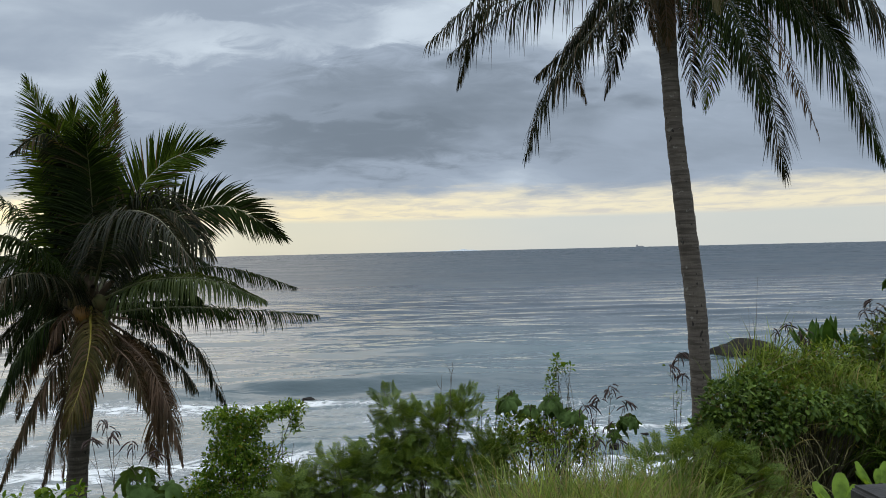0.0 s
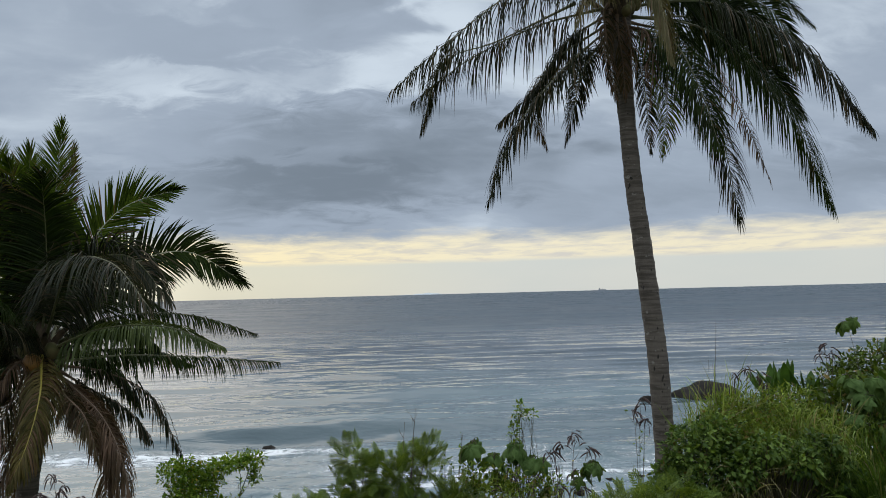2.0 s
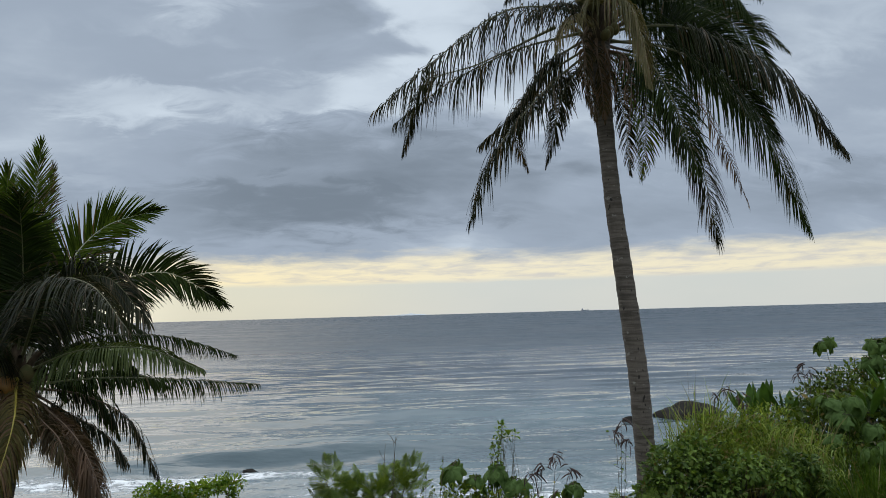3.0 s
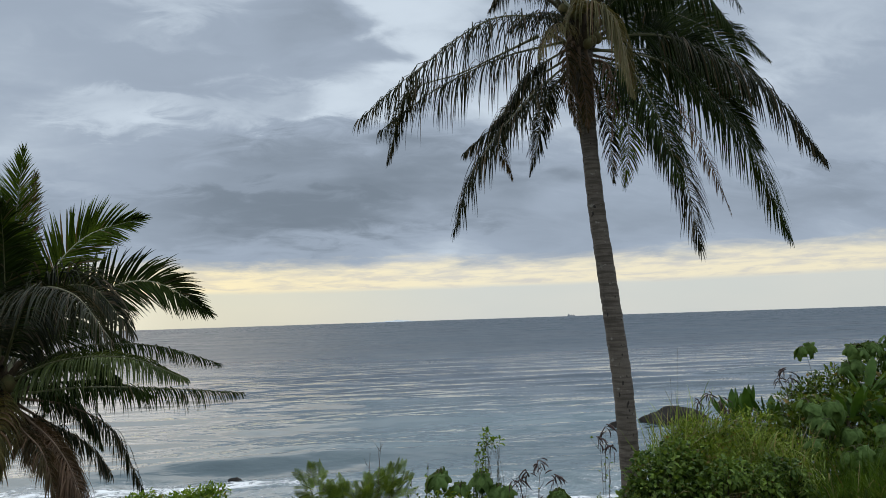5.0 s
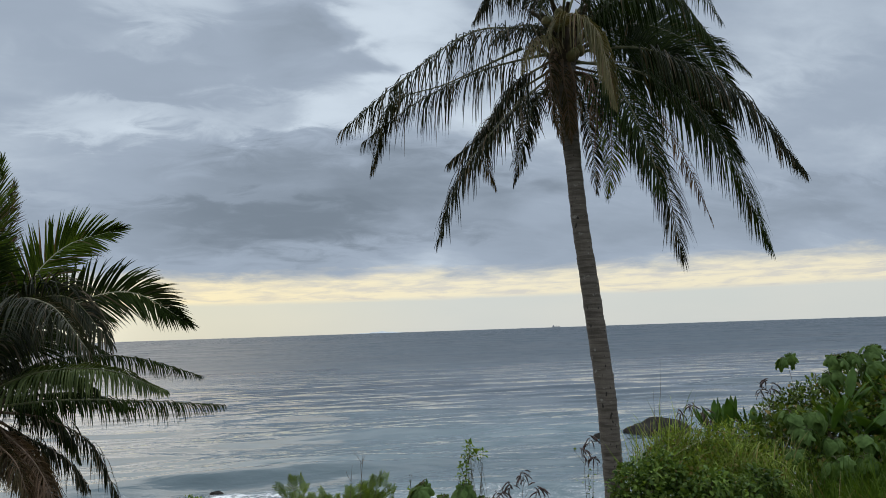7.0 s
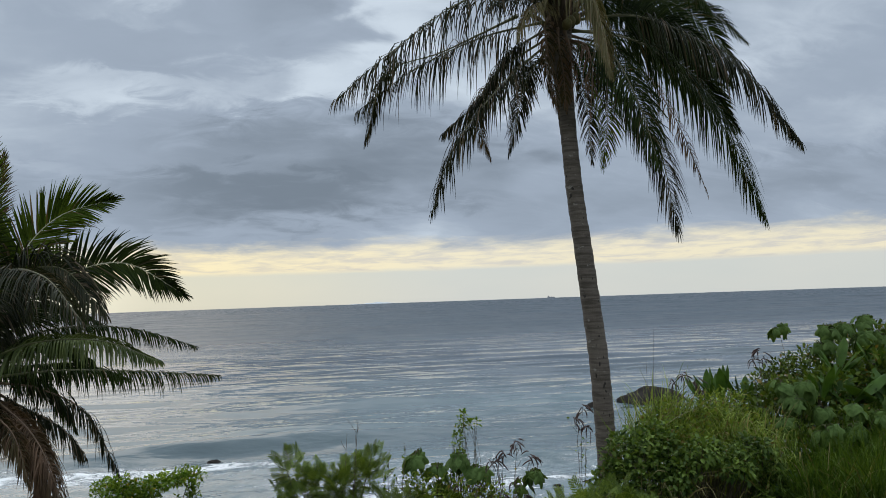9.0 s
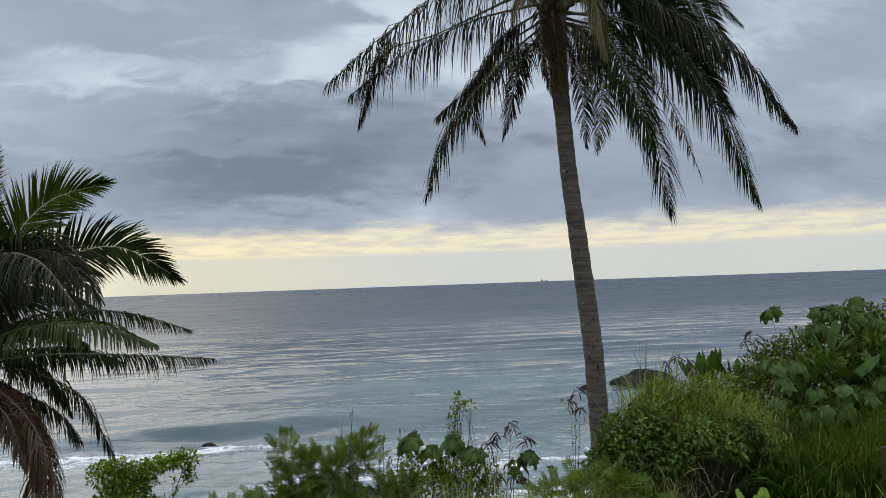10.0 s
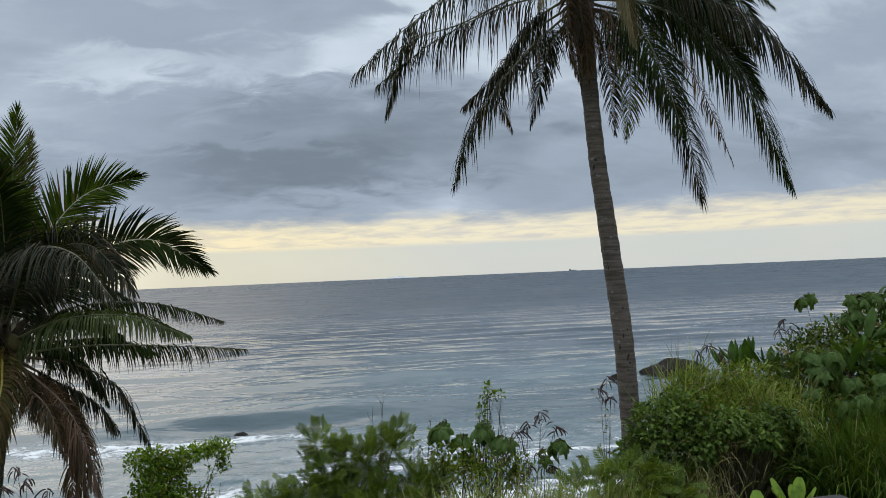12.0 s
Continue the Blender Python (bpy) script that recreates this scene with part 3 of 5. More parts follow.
frond(tall, [(0.10, 0.00, 0.01), (0.85, -0.60, 0.51), (1.50, -1.00, 0.31), (1.89, -1.30, -0.48)], 0.8, 1.8, gappy=0.08)
frond(tall, [(0.09, 0.00, -0.18), (1.59, 0.50, 0.54), (2.96, 0.90, 0.35), (3.99, 1.20, -0.38)], 0.85, 0.5, face=SEAWARD, splay=0.8, pairs=165, wide=0.032)
frond(tall, [(0.09, 0.00, -0.14), (2.08, 1.00, 0.84), (3.70, 1.60, 0.77), (4.80, 2.00, 0.32)], 0.75, 0.7, face=SEAWARD, splay=0.75, pairs=165, wide=0.032)
frond(tall, [(0.14, 0.00, -0.23), (1.22, -0.70, -0.43), (2.41, -1.20, -1.34), (3.14, -1.50, -2.53)], 1.0, 1.9, mat=M_FROND_OLD, gappy=0.1, start=0.25)
frond(tall, [(0.13, 0.00, -0.38), (1.41, -0.30, -0.74), (2.50, -0.50, -2.03), (3.11, -0.60, -3.57)], 1.1, 1.5, gappy=0.06, start=0.22)
frond(tall, [(0.12, 0.00, -0.42), (1.70, 0.40, -0.26), (2.80, 0.70, -0.85), (3.73, 1.00, -1.79)], 0.8, 0.7, face=SEAWARD, pairs=165, wide=0.03)
frond(tall, [(0.08, 0.00, -0.28), (1.46, 0.30, 0.04), (2.62, 0.50, -0.32), (3.52, 0.70, -0.99)], 0.8, 0.6, face=SEAWARD, pairs=170, wide=0.034, start=0.3)
frond(tall, [(0.08, 0.00, -0.40), (1.64, 0.50, -0.31), (2.91, 0.80, -0.87), (3.90, 1.10, -1.73)], 0.8, 0.7, face=SEAWARD, pairs=170, wide=0.034, start=0.3)
frond(tall, [(0.12, 0.00, -0.47), (1.56, 0.80, -0.49), (2.64, 1.20, -1.45), (3.44, 1.50, -2.90)], 0.55, 2.2, mat=M_FROND_DRY, gappy=0.34, rib=M_RIB_DRY, label="dry brown frond")
frond(tall, [(0.07, 0.00, -0.52), (0.98, 0.20, -0.91), (1.78, 0.30, -2.14), (2.15, 0.40, -3.69)], 1.05, 1.5, mat=M_FROND_OLD, gappy=0.08)
frond(tall, [(0.07, 0.00, -0.57), (0.61, -0.50, -0.92), (0.94, -0.70, -1.70), (1.20, -0.80, -2.74)], 0.85, 1.2, face=SEAWARD, gappy=0.08)
frond(tall, [(0.06, 0.00, -0.62), (0.86, 0.60, -0.73), (1.14, 0.80, -1.53), (1.09, 1.00, -2.47)], 0.6, 0.8, face=SEAWARD, mat=M_FROND_BACKLIT, gappy=0.12)
frond(tall, [(0.01, 0.00, -0.67), (0.67, 0.90, -0.74), (0.94, 1.20, -1.38), (1.08, 1.40, -2.33)], 0.5, 0.8, face=SEAWARD, mat=M_FROND_OLD, gappy=0.14)
frond(tall, [(-0.06, -0.15, -0.06), (-0.19, -0.75, 0.07), (0.12, -1.10, -0.33), (0.26, -1.25, -1.44)], 0.92, 2.6, mat=M_FROND_OLIVE, pairs=130, label="yellowing frond hanging forward", wide=0.020, rib=M_RIB_OLIVE)
frond(tall, [(-0.16, -0.15, -0.21), (-0.50, -0.50, -0.19), (-0.79, -0.70, -0.45), (-0.98, -0.80, -0.88)], 0.5, 2.4, mat=M_FROND_OLIVE, pairs=70, label="yellowing frond hanging forward", wide=0.019, rib=M_RIB_OLIVE)
frond(tall, [(-0.22, -0.15, -0.26), (-0.35, -0.30, -0.51), (-0.33, -0.35, -1.08), (-0.19, -0.30, -1.90)], 0.36, 1.2, mat=M_FROND_OLD_BROWN, gappy=0.1, pairs=70, label="dry brown frond hanging at the trunk", rib=M_RIB_DRY)
# three fronds added to darken the trunk top, where the crown's shade falls
frond(tall, [(-0.10, -0.20, -0.46), (-0.14, -0.32, -0.79), (-0.08, -0.30, -1.20), (-0.04, -0.25, -1.82)], 0.3, 1.2, mat=M_FROND_OLD_BROWN, gappy=0.1, pairs=60, label="dry brown frond hanging at the trunk", rib=M_RIB_DRY)
frond(tall, [(0.01, -0.20, -0.50), (0.05, -0.30, -0.82), (0.06, -0.30, -1.24), (0.04, -0.25, -1.64)], 0.28, 1.2, mat=M_FROND_DRY, gappy=0.2, pairs=50, label="dry brown frond hanging at the trunk", rib=M_RIB_DRY)
frond(tall, [(-0.17, -0.15, -0.35), (-0.35, -0.30, -0.88), (-0.34, -0.30, -1.34), (-0.22, -0.25, -1.69)], 0.25, 1.2, mat=M_FROND_OLD_BROWN, gappy=0.1, pairs=50, label="dry brown frond hanging at the trunk", rib=M_RIB_DRY)
frond(tall, [(0.12, -0.10, -0.60), (0.28, -0.40, -0.80), (0.32, -0.50, -1.29), (0.24, -0.50, -2.02)], 0.45, 1.6, mat=M_FROND_DRY, gappy=0.3, pairs=50, label="dry brown frond hanging at the trunk", rib=M_RIB_DRY)
frond(tall, [(0.02, 0.00, 0.30), (0.31, 0.30, 1.76), (-0.05, 0.50, 3.31), (-0.59, 0.60, 4.51)], 1.0, 0.6, face=SEAWARD)
frond(tall, [(0.07, 0.00, 0.30), (0.71, 0.00, 1.83), (1.67, 0.10, 3.11), (2.76, 0.20, 3.72)], 1.0, 0.8, face=SEAWARD)
frond(tall, [(-0.03, 0.00, 0.29), (-0.41, 0.30, 1.51), (-1.14, 0.50, 1.97), (-2.01, 0.60, 1.65)], 0.9, 1.4)
frond(tall, [(0.06, 0.00, 0.20), (1.00, -0.60, 1.23), (2.18, -1.00, 1.39), (3.32, -1.30, 0.74)], 1.0, 1.6)
frond(tall, [(-0.02, -0.10, 0.25), (-0.20, -0.90, 0.80), (-0.39, -1.80, 0.66), (-0.60, -2.60, -0.10)], 0.9, 1.4)
for at in ((-0.20, -0.32, 0.04), (-0.36, -0.28, 0.14), (-0.15, -0.3, 0.27), (-0.05, -0.34, 0.16), (0.10, -0.25, -0.35), (0.22, -0.2, -0.28), (0.02, -0.3, -0.42)):
    coconut(tall, at, 0.085, M_NUT)

# short palm
LX, LY, LZ = -4.02, 10.8, 7.39
short = thing("coconut_palm", (LX, LY, LZ), "short coconut palm with upright green and hanging dry fronds", "palm tree", "coconut palms")
palm_trunk(short, [(-0.30, 0, -4.0), (-0.25, 0, -2.75), (-0.20, 0, -2.1), (-0.12, 0, -1.47), (-0.03, 0, -0.84), (0, 0, -0.1)], [0.17, 0.14, 0.135, 0.13, 0.13, 0.13], 12)
leaf_bases(short, 0.14, 0.6, -0.4)
frond(short, [(-0.01, 0.00, 0.11), (-0.07, -0.10, 1.07), (-0.13, -0.30, 1.87), (-0.17, -0.70, 2.50)], 0.88, 0.4, face=SEAWARD, mat=M_FROND_BACKLIT, splay=1.0, pairs=125, wide=0.036)
frond(short, [(-0.03, 0.00, 0.12), (-0.41, 0.30, 1.50), (-0.77, 0.50, 2.51), (-1.06, 0.60, 3.28)], 0.6, 0.3, face=SEAWARD, mat=M_FROND_BACKLIT, splay=0.75, pairs=170, wide=0.022)
frond(short, [(0.02, 0.00, 0.11), (0.02, 0.20, 1.24), (0.03, 0.40, 2.32), (0.08, 0.50, 3.28)], 0.62, 0.3, face=SEAWARD, mat=M_FROND_BACKLIT, splay=0.66, pairs=170, wide=0.024)
frond(short, [(0.04, 0.00, 0.11), (0.08, 0.40, 1.17), (0.08, 0.60, 2.02), (0.18, 0.70, 2.96)], 0.5, 0.4, face=SEAWARD, mat=M_FROND_OLD_BROWN, splay=0.6, wide=0.025, gappy=0.1)
frond(short, [(-0.07, 0.00, 0.12), (-0.11, -0.30, 1.68), (-0.20, -0.70, 2.25), (-0.51, -1.00, 1.99)], 0.5, 1.0, face=SEAWARD, mat=M_FROND_OLD, wide=0.026, pairs=110)
frond(short, [(-0.06, 0.00, 0.12), (-0.22, 0.20, 1.08), (-0.36, 0.40, 1.92), (-0.36, 0.50, 2.88)], 0.8, 0.3, face=SEAWARD, mat=M_FROND_BACKLIT, splay=0.6, wide=0.036)
frond(short, [(-0.01, 0.00, 0.11), (0.13, -0.20, 0.83), (0.19, -0.40, 1.59), (0.24, -0.70, 2.31)], 0.8, 0.4, face=SEAWARD, splay=0.9, wide=0.036)
frond(short, [(0.12, 0.00, 0.15), (0.47, 0.10, 1.24), (0.99, 0.20, 1.96), (1.77, 0.20, 2.24)], 0.72, 0.3, face=SEAWARD, mat=M_FROND_BACKLIT, splay=0.74, pairs=180, wide=0.032, start=0.1, rib=M_RIB_PALE)
frond(short, [(0.12, 0.00, 0.11), (0.92, 0.40, 1.07), (1.76, 0.70, 1.36), (2.61, 0.90, 0.87)], 0.72, 0.4, face=SEAWARD, splay=0.85, wide=0.035, start=0.2, rib=M_RIB_PALE)
frond(short, [(0.08, -0.10, 0.16), (0.71, -1.00, 1.11), (1.43, -1.80, 1.08), (1.97, -2.30, 0.56)], 0.85, 1.7, mat=M_FROND_GREY, wide=0.020)
frond(short, [(0.04, 0.00, 0.15), (0.58, -0.40, 1.04), (1.30, -0.70, 1.23), (1.88, -0.90, 0.63)], 0.8, 0.9, face=SEAWARD, mat=M_FROND_GREY, wide=0.029, splay=0.9)
frond(short, [(0.08, 0.00, 0.15), (0.45, 0.60, 0.74), (0.92, 1.00, 0.73), (1.36, 1.30, 0.45)], 0.7, 1.2, gappy=0.06)
frond(short, [(0.04, 0.10, 0.03), (0.80, 0.50, 0.42), (1.79, 0.90, 0.40), (2.73, 1.10, 0.08)], 0.5, 1.9, gappy=0.12, wide=0.018)
frond(short, [(0.12, -0.10, -0.00), (0.99, -0.70, 0.29), (1.88, -1.10, 0.30), (2.60, -1.30, 0.03)], 0.52, 1.4, face=TILTED, mat=M_FROND_PALE, wide=0.028)
frond(short, [(0.04, 0.10, 0.07), (0.35, 0.50, 0.29), (0.76, 0.90, 0.29), (1.26, 1.10, -0.07)], 0.6, 1.6)
frond(short, [(0.12, 0.00, -0.05), (0.38, 0.50, -0.09), (0.78, 0.80, -0.43), (1.05, 1.00, -1.03)], 0.6, 1.5, gappy=0.1)
frond(short, [(0.08, 0.10, -0.09), (0.56, 0.70, -0.07), (1.13, 1.10, -0.11), (1.68, 1.40, -0.38)], 0.5, 1.8)
frond(short, [(0.15, 0.00, -0.17), (1.06, 0.10, -0.12), (2.07, 0.20, -0.19), (3.13, 0.20, -0.30)], 0.55, 1.6, gappy=0.15, wide=0.018)
frond(short, [(0.23, 0.00, -0.21), (0.77, 0.40, -0.39), (1.29, 0.70, -0.82), (1.67, 0.90, -1.76)], 0.62, 2.2, mat=M_FROND_OLD, gappy=0.34, wide=0.016, rib=M_RIB_DRY)
frond(short, [(0.23, 0.00, -0.29), (0.62, 0.20, -0.61), (1.06, 0.30, -0.93), (1.34, 0.40, -1.37)], 0.6, 2.2, mat=M_FROND_OLD, gappy=0.34, wide=0.016, rib=M_RIB_DRY)
frond(short, [(0.19, 0.00, -0.33), (0.81, -0.30, -0.79), (1.05, -0.40, -1.40), (1.13, -0.40, -2.37)], 0.7, 1.8, mat=M_FROND_DRY, gappy=0.06, rib=M_RIB_DRY, label="dry brown hanging frond")
frond(short, [(0.19, 0.00, -0.33), (0.55, 0.30, -0.74), (0.70, 0.40, -1.34), (0.72, 0.40, -2.42)], 0.62, 1.8, mat=M_FROND_DRY, gappy=0.12, rib=M_RIB_DRY, label="dry brown hanging frond")
frond(short, [(0.19, 0.00, -0.33), (0.92, -0.60, -0.79), (1.26, -0.80, -1.36), (1.41, -0.80, -2.08)], 0.6, 1.8, mat=M_FROND_DRY, gappy=0.1, rib=M_RIB_DRY, label="dry brown hanging frond")
frond(short, [(0.15, 0.00, -0.37), (0.61, -0.50, -0.64), (0.96, -0.70, -0.92), (1.27, -0.80, -1.48)], 0.5, 1.6, mat=M_FROND_DRY, gappy=0.2, rib=M_RIB_DRY, label="dry brown hanging frond")
frond(short, [(0.07, -0.20, -0.07), (0.32, -0.90, -0.50), (0.26, -1.10, -1.04), (0.09, -1.20, -1.55)], 0.55, 1.5, face=TILTED, mat=M_FROND_GOLD, rib=M_RIB_GOLD, label="yellowing frond with a golden rib", wide=0.03, start=0.04)
frond(short, [(0.11, -0.20, -0.19), (0.50, -0.60, -0.54), (0.85, -0.90, -0.81), (1.06, -1.00, -1.39)], 0.5, 1.8, mat=M_FROND_OLD_BROWN, rib=M_RIB_DRY, label="yellowing frond", gappy=0.2, wide=0.018)
frond(short, [(-0.12, -0.10, -0.19), (-0.32, -0.40, -0.85), (-0.60, -0.60, -1.48), (-0.92, -0.70, -2.34)], 0.55, 1.5, mat=M_FROND_OLD_BROWN, gappy=0.08, rib=M_RIB_DRY, label="dry brown hanging frond")
frond(short, [(-0.12, 0.00, -0.28), (-0.22, -0.30, -1.10), (-0.36, -0.40, -1.84), (-0.51, -0.50, -2.56)], 0.5, 1.4, mat=M_FROND_DRY, gappy=0.12, rib=M_RIB_DRY, label="dry brown hanging frond")
frond(short, [(-0.08, 0.00, -0.36), (-0.41, 0.40, -1.30), (-0.56, 0.50, -1.97), (-0.62, 0.50, -2.63)], 0.45, 1.4, mat=M_FROND_DRY, gappy=0.2, rib=M_RIB_DRY, label="dry brown hanging frond")
frond(short, [(-0.07, 0.00, 0.16), (-0.56, 0.30, 0.77), (-1.07, 0.50, 1.23), (-1.78, 0.60, 1.81)], 0.5, 1.4, gappy=0.1)
frond(short, [(-0.07, 0.00, 0.12), (-0.28, -0.40, 0.54), (-0.57, -0.70, 0.85), (-1.17, -0.90, 1.03)], 0.5, 1.3, gappy=0.1)
frond(short, [(-0.07, 0.00, 0.04), (-0.66, 0.40, 0.23), (-1.27, 0.70, 0.07), (-1.90, 0.90, -0.48)], 0.55, 1.5)
frond(short, [(-0.08, 0.00, -0.04), (-0.66, 0.50, 0.02), (-1.16, 0.80, -0.24), (-1.57, 0.90, -0.92)], 0.55, 1.5)
frond(short, [(-0.07, 0.00, -0.00), (-0.86, 1.00, 0.26), (-1.50, 1.50, 0.34), (-2.21, 1.90, 0.16)], 0.6, 1.3)
frond(short, [(-0.08, 0.00, -0.12), (-0.51, 0.30, -0.17), (-0.83, 0.40, -0.46), (-1.04, 0.50, -1.04)], 0.45, 1.5, mat=M_FROND_OLD_BROWN, rib=M_RIB_DRY)
frond(short, [(-0.07, 0.00, 0.12), (-0.61, 0.20, 0.43), (-1.23, 0.40, 0.63), (-1.91, 0.50, 0.67)], 0.6, 1.4)
frond(short, [(-0.07, 0.00, 0.08), (-0.86, 1.00, 0.52), (-1.49, 1.50, 0.70), (-2.24, 1.80, 0.63)], 0.7, 1.2)
frond(short, [(-0.04, -0.10, 0.04), (-0.18, -0.90, 0.39), (-0.39, -1.40, 0.41), (-0.70, -1.70, 0.10)], 0.62, 1.8, mat=M_FROND_OLD)
frond(short, [(-0.09, 0.00, -0.04), (-0.73, 0.30, 0.08), (-1.50, 0.60, 0.04), (-2.41, 0.80, -0.37)], 0.6, 1.7)
frond(short, [(-0.12, 0.00, -0.12), (-0.87, 0.70, -0.11), (-1.46, 1.00, -0.37), (-2.06, 1.20, -0.94)], 0.55, 1.6, mat=M_FROND_OLD)
frond(short, [(-0.12, 0.00, -0.16), (-0.49, -0.30, -0.28), (-0.77, -0.50, -0.74), (-0.99, -0.60, -1.42)], 0.6, 1.5)
frond(short, [(-0.08, 0.00, -0.20), (-0.67, 0.50, -0.48), (-1.17, 0.70, -0.99), (-1.39, 0.80, -1.76)], 0.5, 1.4, mat=M_FROND_DRY, gappy=0.2, rib=M_RIB_DRY, label="dry brown hanging frond")
frond(short, [(-0.09, -0.15, -0.07), (-0.14, -0.50, -0.16), (-0.25, -0.60, -0.37), (-0.33, -0.60, -0.74)], 0.38, 1.6, mat=M_FROND_DRY, gappy=0.0, pairs=46, rib=M_RIB_DRY, label="dark withered flower stalk")
coconut(short, (0.02, -0.36, -0.15), 0.12, M_NUT_GOLD, "ripe orange coconut")
for at in ((-0.12, -0.22, 0.02), (0.2, -0.2, 0.0)):
    coconut(short, at, 0.10, M_NUT)
for at in ((-0.45, -0.2, -0.42), (-0.58, -0.15, -0.52), (-0.45, -0.1, -0.6)):
    coconut(short, at, 0.11, M_POD, "dark dried coconut")



# ---- plants on the slope ----
def on_land(x, y):
    return float(land_height(np.float64(x), np.float64(y)))


def in_lobes(lobes, n, gen, skin=0.55):
    """Random places in a group of rounded lobes, most of them near the surface, and the way out from the middle."""
    vol = np.array([a * b * c for _, _, _, a, b, c in lobes]) ** 0.72
    pick = gen.choice(len(lobes), n, p=vol / vol.sum())
    lob = np.array(lobes)[pick]
    d = unit(gen.normal(size=(n, 3)))
    r = 1 - (1 - gen.uniform(0, 1, n) ** (1 / 3)) * (1 - skin) * 2.2
    r = np.clip(r, 0.1, 1) * (1 + 0.18 * np.sin(d[:, 0] * 7 + pick) * np.sin(d[:, 2] * 6 + d[:, 1] * 5))
    return lob[:, :3] + d * lob[:, 3:] * r[:, None], d, pick


def stems(heap, root, ends, r0, gen, wig=0.08):
    root = np.asarray(root, float)
    for e in ends:
        e = np.asarray(e, float)
        m = (root + e) / 2 + gen.normal(0, wig, 3)
        heap.add(*tube(bend(root + gen.normal(0, 0.03, 3) * [1, 1, 0], m, e, 8), np.linspace(r0, r0 * 0.25, 8), 5))


def leafy(heap, pts, d, gen, size, ratio, sag, profile=OVAL, lift=0.3, spread=0.7):
    n = len(pts)
    way = unit(d * 0.7 + gen.normal(0, spread, (n, 3)) + np.array([0, 0, lift]))
    side = np.cross(way, unit(gen.normal(0, 0.45, (n, 3)) + np.array([0, 0, 1.0])))
    length = size * gen.uniform(0.6, 1.25, n)
    heap.add(*strips(pts, way, side, length, length * ratio, sag * gen.uniform(0.5, 1.4, n), profile))


def feather_template(gen):
    """One twice-divided leaf along +x, about 1 long, as places, ways and sizes of its leaflets."""
    p, w, s, ln = [], [], [], []
    for k in range(6):
        u = 0.22 + 0.78 * k / 5
        for hand in (-1, 1):
            a = math.radians(62 - 22 * u)
            pd = np.array([math.cos(a), hand * math.sin(a), -0.10])
            length = 0.42 * (1 - 0.35 * abs(u - 0.55))
            for j in range(5):
                v = (j + 1) / 5
                q = np.array([u, 0, -0.12 * u * u]) + pd * length * v
                for h2 in (-1, 1):
                    side = np.array([-pd[1], pd[0], 0]) * h2
                    p.append(q)
                    w.append(side * 0.85 + pd * 0.5 + gen.normal(0, 0.12, 3))
                    s.append(pd)
                    ln.append(0.17 * (1.1 - 0.4 * v))
    return np.array(p), np.array(w), np.array(s), np.array(ln)


FEATHER = feather_template(np.random.default_rng(5))


def feathers(heap, pts, d, size, gen, lift=0.35):
    """Feathery leaves at pts that point outwards along d."""
    tp, tw, ts, tl = FEATHER
    n = len(pts)
    x = unit(d * 0.8 + gen.normal(0, 0.45, (n, 3)) + np.array([0, 0, lift]))
    y = unit(np.cross(unit(gen.normal(0, 0.4, (n, 3)) + np.array([0, 0, 1.0])), x))
    z = np.cross(x, y)
    m = np.stack([x, y, z], 1)
    sz = size * gen.uniform(0.65, 1.2, n)
    P = pts[:, None] + sz[:, None, None] * np.einsum("kj,njc->nkc", tp, m)
    W = np.einsum("kj,njc->nkc", tw, m)
    S = np.einsum("kj,njc->nkc", ts, m)
    L = sz[:, None] * tl[None]
    a = P.reshape(-1, 3)
    w = unit(W.reshape(-1, 3)) * L.reshape(-1, 1)
    s = unit(S.reshape(-1, 3)) * L.reshape(-1, 1) * 0.32
    v = np.stack([a, a + w * 0.55 - s, a + w, a + w * 0.55 + s], 1).reshape(-1, 3)
    heap.add(v, np.arange(len(v)).reshape(-1, 4))


def shrub(name, root, lobes, leaves, label, mat, size=0.07, ratio=0.5, feathery=False, seed=1, sag=0.5, group="shrubs", stem_r=0.014, skin=0.55, lift=0.3):
    gen = np.random.default_rng(seed)
    z = on_land(*root)
    ob = thing(name, (root[0], root[1], z), label, "shrub", group)
    at = np.array([root[0], root[1], z])
    lob = [(a - at[0], b - at[1], c - at[2], ra, rb, rc) for a, b, c, ra, rb, rc in lobes]
    pts, d, pick = in_lobes(lob, leaves, gen, skin)
    keep = pts[:, 2] > -0.1
    pts, d = pts[keep], d[keep]
    wood = Heap()
    ends = pts[gen.choice(len(pts), min(46, len(pts)), replace=False)]
    stems(wood, (0, 0, -0.05), ends, stem_r, gen)
    part("stem_work", wood.mesh("stem_work", M_STEM, True), ob, kind="stuff")
    crown = Heap()
    if feathery:
        feathers(crown, pts, d, size, gen, lift)
    else:
        leafy(crown, pts, d, gen, size, ratio, sag, lift=lift)
    part("foliage", crown.mesh("foliage", mat), ob, kind="stuff")
    return ob


